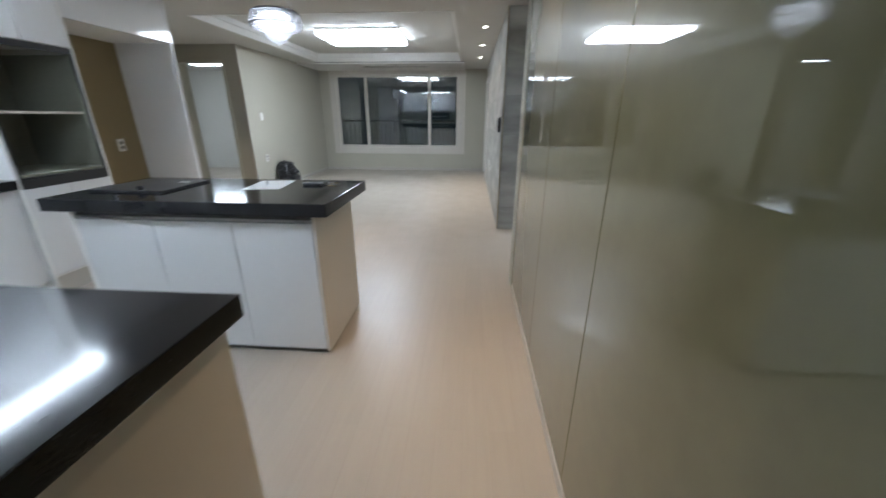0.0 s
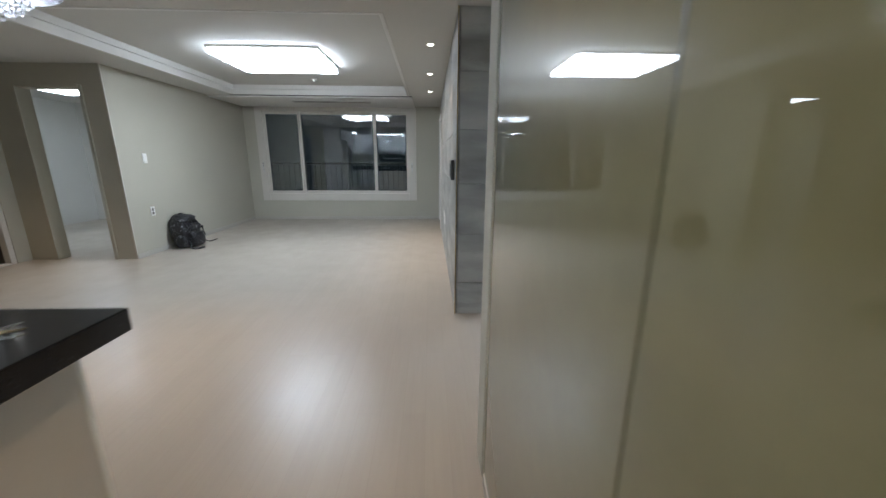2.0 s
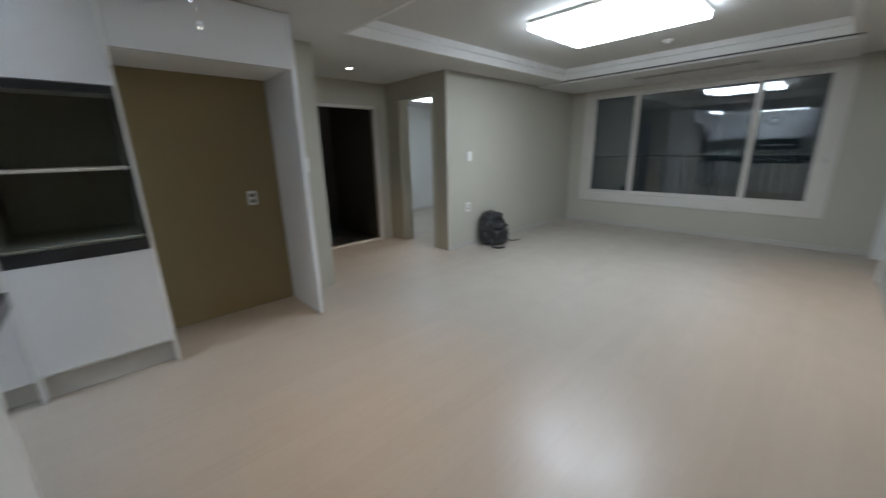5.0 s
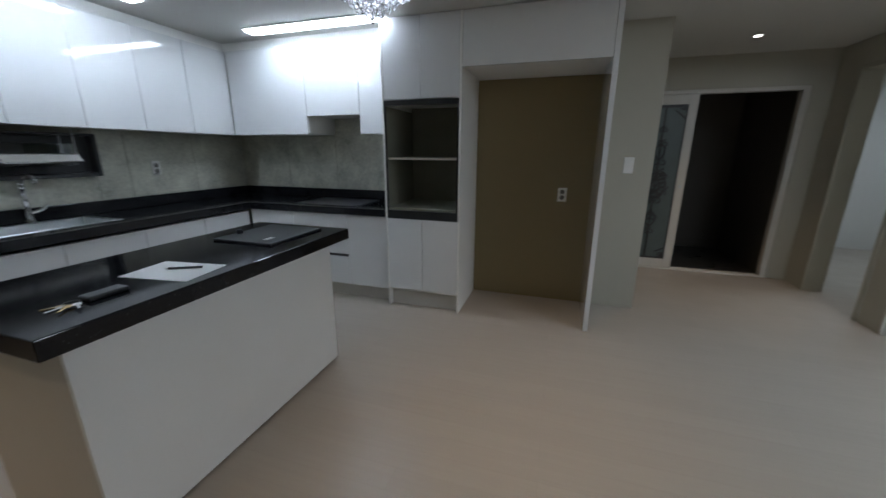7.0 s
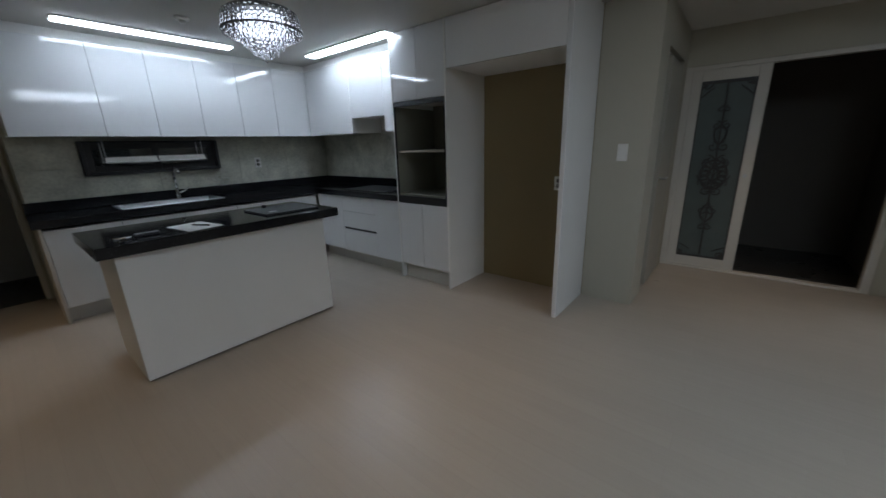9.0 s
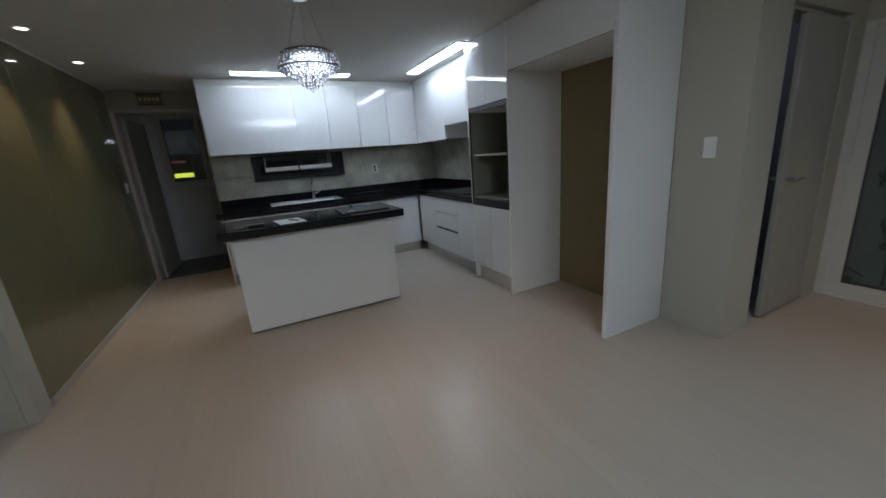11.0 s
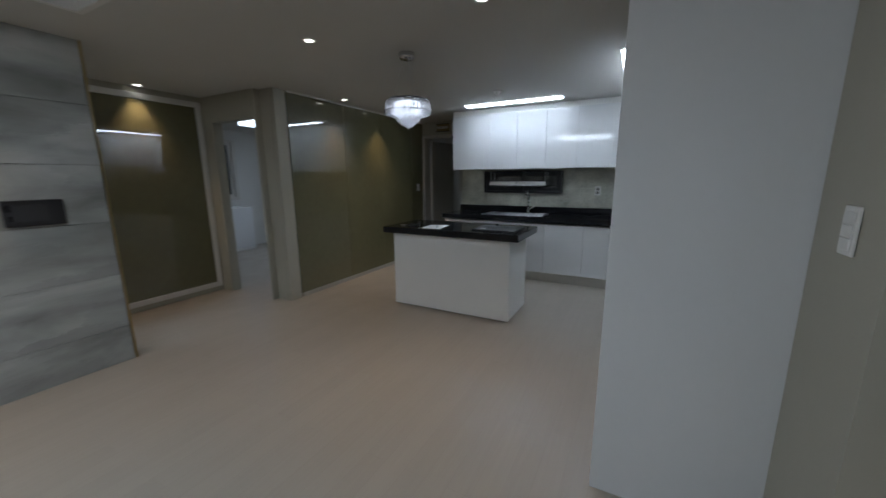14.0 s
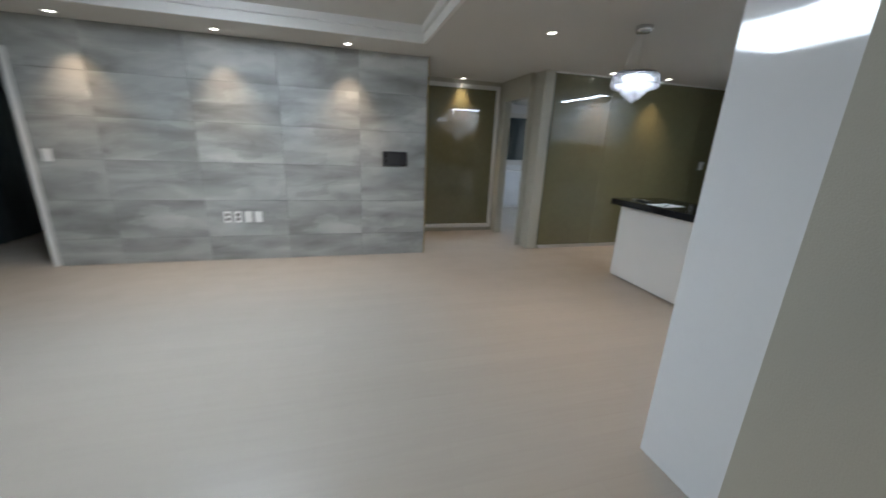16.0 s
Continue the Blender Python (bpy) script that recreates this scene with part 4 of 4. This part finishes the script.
def air_grille(x0, x1, y0, y1, sx0, sx1, sy):
    """A flat lowered ceiling board with slot diffusers by the window."""
    th = thing("air_grille", "white lowered ceiling board with slot air diffusers by the window", "air vent", ((x0 + x1) / 2, (y0 + y1) / 2, CEIL), kind="structure")
    part("board", rounded(0.004, (x0, x1, y0, y1, CEIL - 0.03, CEIL - 0.002)), WHITE_TRIM, th)
    # No real gap: a dark strip on the ceiling paints its shade.
    part("gap_shade", boxes((x0 + 0.4, x1, y0 - 0.045, y0 - 0.003, CEIL - 0.006, CEIL - 0.001)), DARK, th, "dark strip that stands for the shade in the gap")
    for k in range(4):
        part("slat", boxes((sx0, sx1, sy + k * 0.05, sy + k * 0.05 + 0.02, CEIL - 0.036, CEIL - 0.029)), GREY_LINE if k % 2 else WHITE_TRIM, th)


air_grille(-3.62, -0.16, 8.10, 9.27, -2.35, -0.95, 8.45)
air_grille(0.60, 3.4, 7.55, 8.12, 1.5, 2.6, 7.7)


def exit_sign():
    th = thing("door_sign", "small framed brown sign with pale unreadable marks above the door", "sign", (-0.05, -0.24, 2.22))
    part("board", rounded(0.004, (-0.175, 0.065, -0.249, -0.225, 2.165, 2.275)), BROWN_PAPER, th)
    part("rim", rounded(0.003, (-0.185, 0.075, -0.2495, -0.222, 2.275, 2.287), (-0.185, 0.075, -0.2495, -0.222, 2.153, 2.165), segments=1), IRON, th)
    for k in range(5):
        part("mark", boxes((-0.15 + k * 0.042, -0.15 + k * 0.042 + 0.022, -0.2245, -0.2235, 2.20, 2.24)), WHITE_PLASTIC, th)


exit_sign()


# ---- loose things ----
def soft_block(size, at, power=0.6, lump=0.10, lean=0.0, segs=(28, 20), seed=0.0):
    """A padded, creased fabric block that rests on its base."""
    bm = bmesh.new()
    bmesh.ops.create_uvsphere(bm, u_segments=segs[0], v_segments=segs[1], radius=1)
    for v in bm.verts:
        p = v.co.copy()
        q = Vector([math.copysign(abs(c) ** power, c) for c in p])
        o = Vector((seed, seed * 1.7, seed * 0.6))
        n = 1 + lump * noise.noise(p * 2.6 + o) + 0.45 * lump * noise.noise(p * 8 + o) + 0.2 * lump * noise.noise(p * 19 + o)
        k = 1 - 0.22 * max(p.z, 0)
        v.co = Vector((q.x * size[0] * k * n, q.y * size[1] * k * n, q.z * size[2] * n))
        v.co.x += lean * (v.co.z + size[2])
    low = min(v.co.z for v in bm.verts)
    bmesh.ops.translate(bm, vec=(at[0], at[1], at[2] - low), verts=bm.verts[:])
    return smooth(bm)


def backpack(x, y):
    th = thing("backpack", "black and grey patterned backpack slumped against the wall on the floor", "backpack", (x, y, 0))
    part("body", soft_block((0.135, 0.205, 0.225), (x - 0.01, y, 0), 0.62, 0.14, -0.16, (40, 28)), CAMO, th)
    part("top_flap", soft_block((0.115, 0.165, 0.06), (x - 0.045, y + 0.005, 0.35), 0.7, 0.16, -0.1, seed=4), CAMO, th)
    part("front_pocket", soft_block((0.065, 0.15, 0.105), (x + 0.105, y + 0.01, 0.01), 0.55, 0.16, -0.12, seed=2), CAMO, th)
    part("upper_pocket", soft_block((0.05, 0.125, 0.055), (x + 0.085, y + 0.01, 0.225), 0.55, 0.18, -0.15, seed=6), CAMO, th)
    part("side_pocket", soft_block((0.07, 0.04, 0.09), (x + 0.01, y - 0.195, 0.01), 0.6, 0.15, 0, seed=9), CAMO, th)
    part("side_pocket", soft_block((0.07, 0.04, 0.09), (x + 0.01, y + 0.195, 0.01), 0.6, 0.15, 0, seed=11), CAMO, th)
    part("handle", smooth(tube([(x - 0.09, y - 0.05, 0.44), (x - 0.075, y - 0.035, 0.485), (x - 0.075, y + 0.035, 0.485), (x - 0.09, y + 0.05, 0.44)], 0.010)), BLACK_PLASTIC, th)
    part("strap", smooth(tube([(x + 0.08, y + 0.19, 0.05), (x + 0.12, y + 0.27, 0.012), (x + 0.14, y + 0.36, 0.008), (x + 0.13, y + 0.46, 0.008)], 0.007)), BLACK_PLASTIC, th)
    part("strap", smooth(tube([(x + 0.10, y - 0.17, 0.10), (x + 0.17, y - 0.24, 0.016), (x + 0.25, y - 0.21, 0.013), (x + 0.27, y - 0.12, 0.013)], 0.013)), BLACK_PLASTIC, th)
    for dy in (-0.115, 0.125):
        part("compression_strap", smooth(tube([(x - 0.07, y + dy, 0.43), (x + 0.04, y + dy * 1.15, 0.36), (x + 0.115, y + dy * 1.2, 0.25), (x + 0.15, y + dy * 1.1, 0.14)], 0.007, 6)), BLACK_PLASTIC, th)
    part("zip", smooth(tube([(x + 0.150, y - 0.11, 0.20), (x + 0.162, y, 0.222), (x + 0.150, y + 0.12, 0.20)], 0.004, 6)), GREY_LINE, th)
    part("buckle", rounded(0.004, (x + 0.10, x + 0.125, y + 0.13, y + 0.165, 0.25, 0.285)), BLACK_PLASTIC, th)


backpack(-3.44, 6.80)


def paper_and_pen():
    th = thing("paper_sheet", "white sheet of paper lying on the island top", "paper", (-1.21, 2.12, 0.88))
    o = part("sheet", boxes((-0.15, 0.15, -0.105, 0.105, 0.0005, 0.0015)), PAPER, th)
    o.matrix_parent_inverse = Matrix.Identity(4)
    th.matrix_world = pose(-1.21, 2.125, 0.88, 0, 0, 98)
    pen = thing("pen", "black ballpoint pen lying on the paper", "pen", (-1.22, 2.15, 0.882))
    part("barrel", rod((-1.27, 2.20, 0.8865), (-1.21, 2.09, 0.8865), 0.005), BLACK_PLASTIC, pen)
    part("tip", rod((-1.21, 2.09, 0.8865), (-1.203, 2.077, 0.8865), 0.005, 0.001), STEEL, pen)


paper_and_pen()


def key_bunch(x, y, z):
    th = thing("key_bunch", "bunch of keys with dark leather fob on the island top", "keys", (x, y, z))
    part("fob", rounded(0.006, (x - 0.14, x - 0.02, y - 0.03, y + 0.03, z + 0.0005, z + 0.016)), BLACK_PLASTIC, th, "black leather fob")
    ring = [(x + 0.01 + 0.022 * math.cos(a), y + 0.022 * math.sin(a), z + 0.006) for a in np.linspace(0, 2 * math.pi, 15)]
    part("ring", tube(ring, 0.002, 6), CHROME, th)
    for k, a in enumerate((-0.5, 0.1, 0.6, 1.2)):
        c, s = math.cos(a), math.sin(a)
        bm = rounded(0.0008, (0.0, 0.022, -0.011, 0.011, 0, 0.002), (0.022, 0.055, -0.004, 0.004, 0, 0.002), segments=1)
        bmesh.ops.transform(bm, matrix=Matrix.Translation((x + 0.025 * c, y + 0.025 * s, z + 0.001 + 0.0025 * k)) @ pose(0, 0, 0, 0, 0, math.degrees(a)), verts=bm.verts[:])
        part("key", bm, STEEL if k % 2 else BRASS, th)


key_bunch(-0.87, 2.15, 0.88)


# ---- beyond the openings ----
def wardrobe():
    th = thing("wardrobe", "white built-in wardrobe with dark grip bands in the bedroom", "wardrobe", (3.7, 6.2, 0))
    part("body", boxes((3.44, 4.04, 4.5, 7.86, 0.0, 2.25)), MATT_WHITE, th)
    for k in range(5):
        a = 4.5 + k * 0.66
        front(th, (3.42, 3.439, a + 0.002, a + 0.658, 0.06, 1.03))
        front(th, (3.42, 3.439, a + 0.002, a + 0.658, 1.09, 2.24))
    part("grip_band", boxes((3.43, 3.4395, 4.5, 7.80, 1.032, 1.088)), DARK, th, "dark recessed grip band")


wardrobe()


def low_cabinet():
    th = thing("low_cabinet", "white low cabinet under the bedroom window", "cabinet", (3.9, 1.6, 0))
    part("body", rounded(0.004, (3.70, 4.095, 0.85, 2.40, 0.0, 0.85)), MATT_WHITE, th)
    for k in range(3):
        a = 0.85 + k * 0.5166
        front(th, (3.681, 3.699, a + 0.002, a + 0.514, 0.05, 0.83))


low_cabinet()


def curtain(x0, x1, y, z0, z1):
    th = thing("curtain", "grey-teal pleated curtain hanging on the balcony behind the bedroom window", "curtain", ((x0 + x1) / 2, y, z0))
    bm = bmesh.new()
    cols = []
    n = 220
    for i in range(n + 1):
        x = x0 + (x1 - x0) * i / n
        d = 0.035 * math.sin(i * 0.55) + 0.012 * math.sin(i * 1.31)
        cols.append((bm.verts.new((x, y + d, z0)), bm.verts.new((x, y + d * 0.7, z1))))
    for a, b in zip(cols, cols[1:]):
        bm.faces.new((a[0], b[0], b[1], a[1]))
    bmesh.ops.solidify(bm, geom=bm.faces[:], thickness=0.003)
    part("cloth", smooth(bm), CLOTH, th)
    part("rail", rod((x0, y, z1 + 0.012), (x1, y, z1 + 0.012), 0.012), STEEL, th)


curtain(0.7, 3.9, 9.18, 0.02, 2.29)


def railing():
    th = thing("balcony_railing", "dark metal railing outside the living room window", "railing", (-1.7, 10.1, 0))
    for z in (0.15, 1.15):
        part("rail", rounded(0.004, (-4.0, 0.6, 10.08, 10.12, z, z + 0.04), segments=1), IRON, th)
    for k in range(38):
        x = -3.95 + k * 0.12
        part("bar", rod((x, 10.1, 0.19), (x, 10.1, 1.15), 0.009, sides=6), IRON, th)


railing()
structure("ground", boxes((-80, 80, -80, 80, -8.1, -8.0)), DARK_STONE, "dark ground far below the flat at night", "ground")
structure("balcony_floor", boxes((-4.0, 0.7, 9.5, 10.2, -0.1, 0.15)), GROUT, "grey concrete balcony floor", "floor")


def shop_front():
    """A dark low building across the street with small lit sign panels."""
    th = thing("shop_building", "dark low building across the street with small lit yellow signs", "building", (1, -13, -8))
    part("facade", boxes((-9, 11, -14.0, -12.0, -8.0, 1.9)), DARK_STONE, th)
    part("parapet", boxes((-9.1, 11.1, -14.1, -11.9, 1.9, 2.05)), DARK_STONE, th)
    yellow, red = glow("yellow_sign", (0.85, 0.85, 0.08), 1.2), glow("red_sign", (0.7, 0.10, 0.10), 0.10)
    for x, w in ((1.15, 0.62), (1.90, 0.16), (2.20, 0.16)):
        part("sign_panel", rounded(0.01, (x, x + w, -12.0, -11.94, 1.17, 1.33)), yellow, th, "lit yellow sign panel")
    part("sign_panel", rounded(0.01, (1.3, 2.5, -11.99, -11.95, 1.72, 1.80)), red, th, "dim red sign strip")


shop_front()


# ---- kitchen wall tiles ----
def splash_tiles():
    root = thing("splash_tiling", "mottled grey-green porcelain tiles on the kitchen splashback", "wall tiles", (-2, 0.12, 0.97), kind="structure")
    g = 0.002
    def lay(x0, x1, y0, y1, z0, z1):
        part("tile", rounded(0.001, (x0, x1, y0, y1, z0, z1), segments=1), SPLASH, root)
    rows = ((0.967, 1.232), (1.232, 1.498))
    for za, zb in rows:
        for xa, xb in ((-3.57, -2.98), (-2.98, -2.38), (-2.38, -2.145)):
            lay(xa + g, xb - g, 0.1205, 0.128, za + g, zb - g)
        lay(-0.995, -0.60, 0.1205, 0.128, za + g, zb - g)
        for ya, yb in ((0.13, 0.745), (0.745, 1.345), (1.345, 1.945), (1.945, 2.185)):
            lay(-3.599, -3.590, ya + g, yb - g, za + g, zb - g)
    for xa, xb in ((-2.145, -1.57), (-1.57, -0.995)):
        lay(xa + g, xb - g, 0.1205, 0.128, 0.969, 1.155)


splash_tiles()


# ---- stone tiles of the feature wall ----
def stone_tiles():
    root = thing("stone_tiling", "large grey cement-look porcelain tiles covering the feature wall", "wall tiles", (0.35, 4.24, 0), kind="structure")
    zs = [0.0, 0.28, 0.685, 1.09, 1.495, 1.90, CEIL]
    ys = [4.254, 5.03, 5.86, 6.69, 7.52, 8.075]
    cache = {}
    def lay(size, place):
        key = tuple(round(s, 3) for s in size)
        if key not in cache:
            bm = rounded(0.0015, *[(-s[0] / 2, s[0] / 2, -s[1] / 2, s[1] / 2, -s[2] / 2, s[2] / 2) for s in (size,)], segments=1)
            me = bpy.data.meshes.new("tile")
            bm.to_mesh(me)
            bm.free()
            me.materials.append(TILE)
            cache[key] = me
        o = new("tile", cache[key])
        o.parent = root
        o.matrix_parent_inverse = root.matrix_world.inverted()
        o.location = place
    g = 0.003
    for za, zb in zip(zs, zs[1:]):
        for ya, yb in zip(ys, ys[1:]):
            lay((0.012, yb - ya - g, zb - za - g), (0.356, (ya + yb) / 2, (za + zb) / 2))
        lay((0.215, 0.010, zb - za - g), (0.4725, 4.247, (za + zb) / 2))
    lay((0.012, 1.09, 0.285), (0.356, 8.62, 2.175))
    for x in (0.3495, 0.5815):
        part("edge_trim", boxes((x - 0.003, x + 0.003, 4.238, 4.250, 0, CEIL)), BRASS, root, "thin brass corner trim")


stone_tiles()
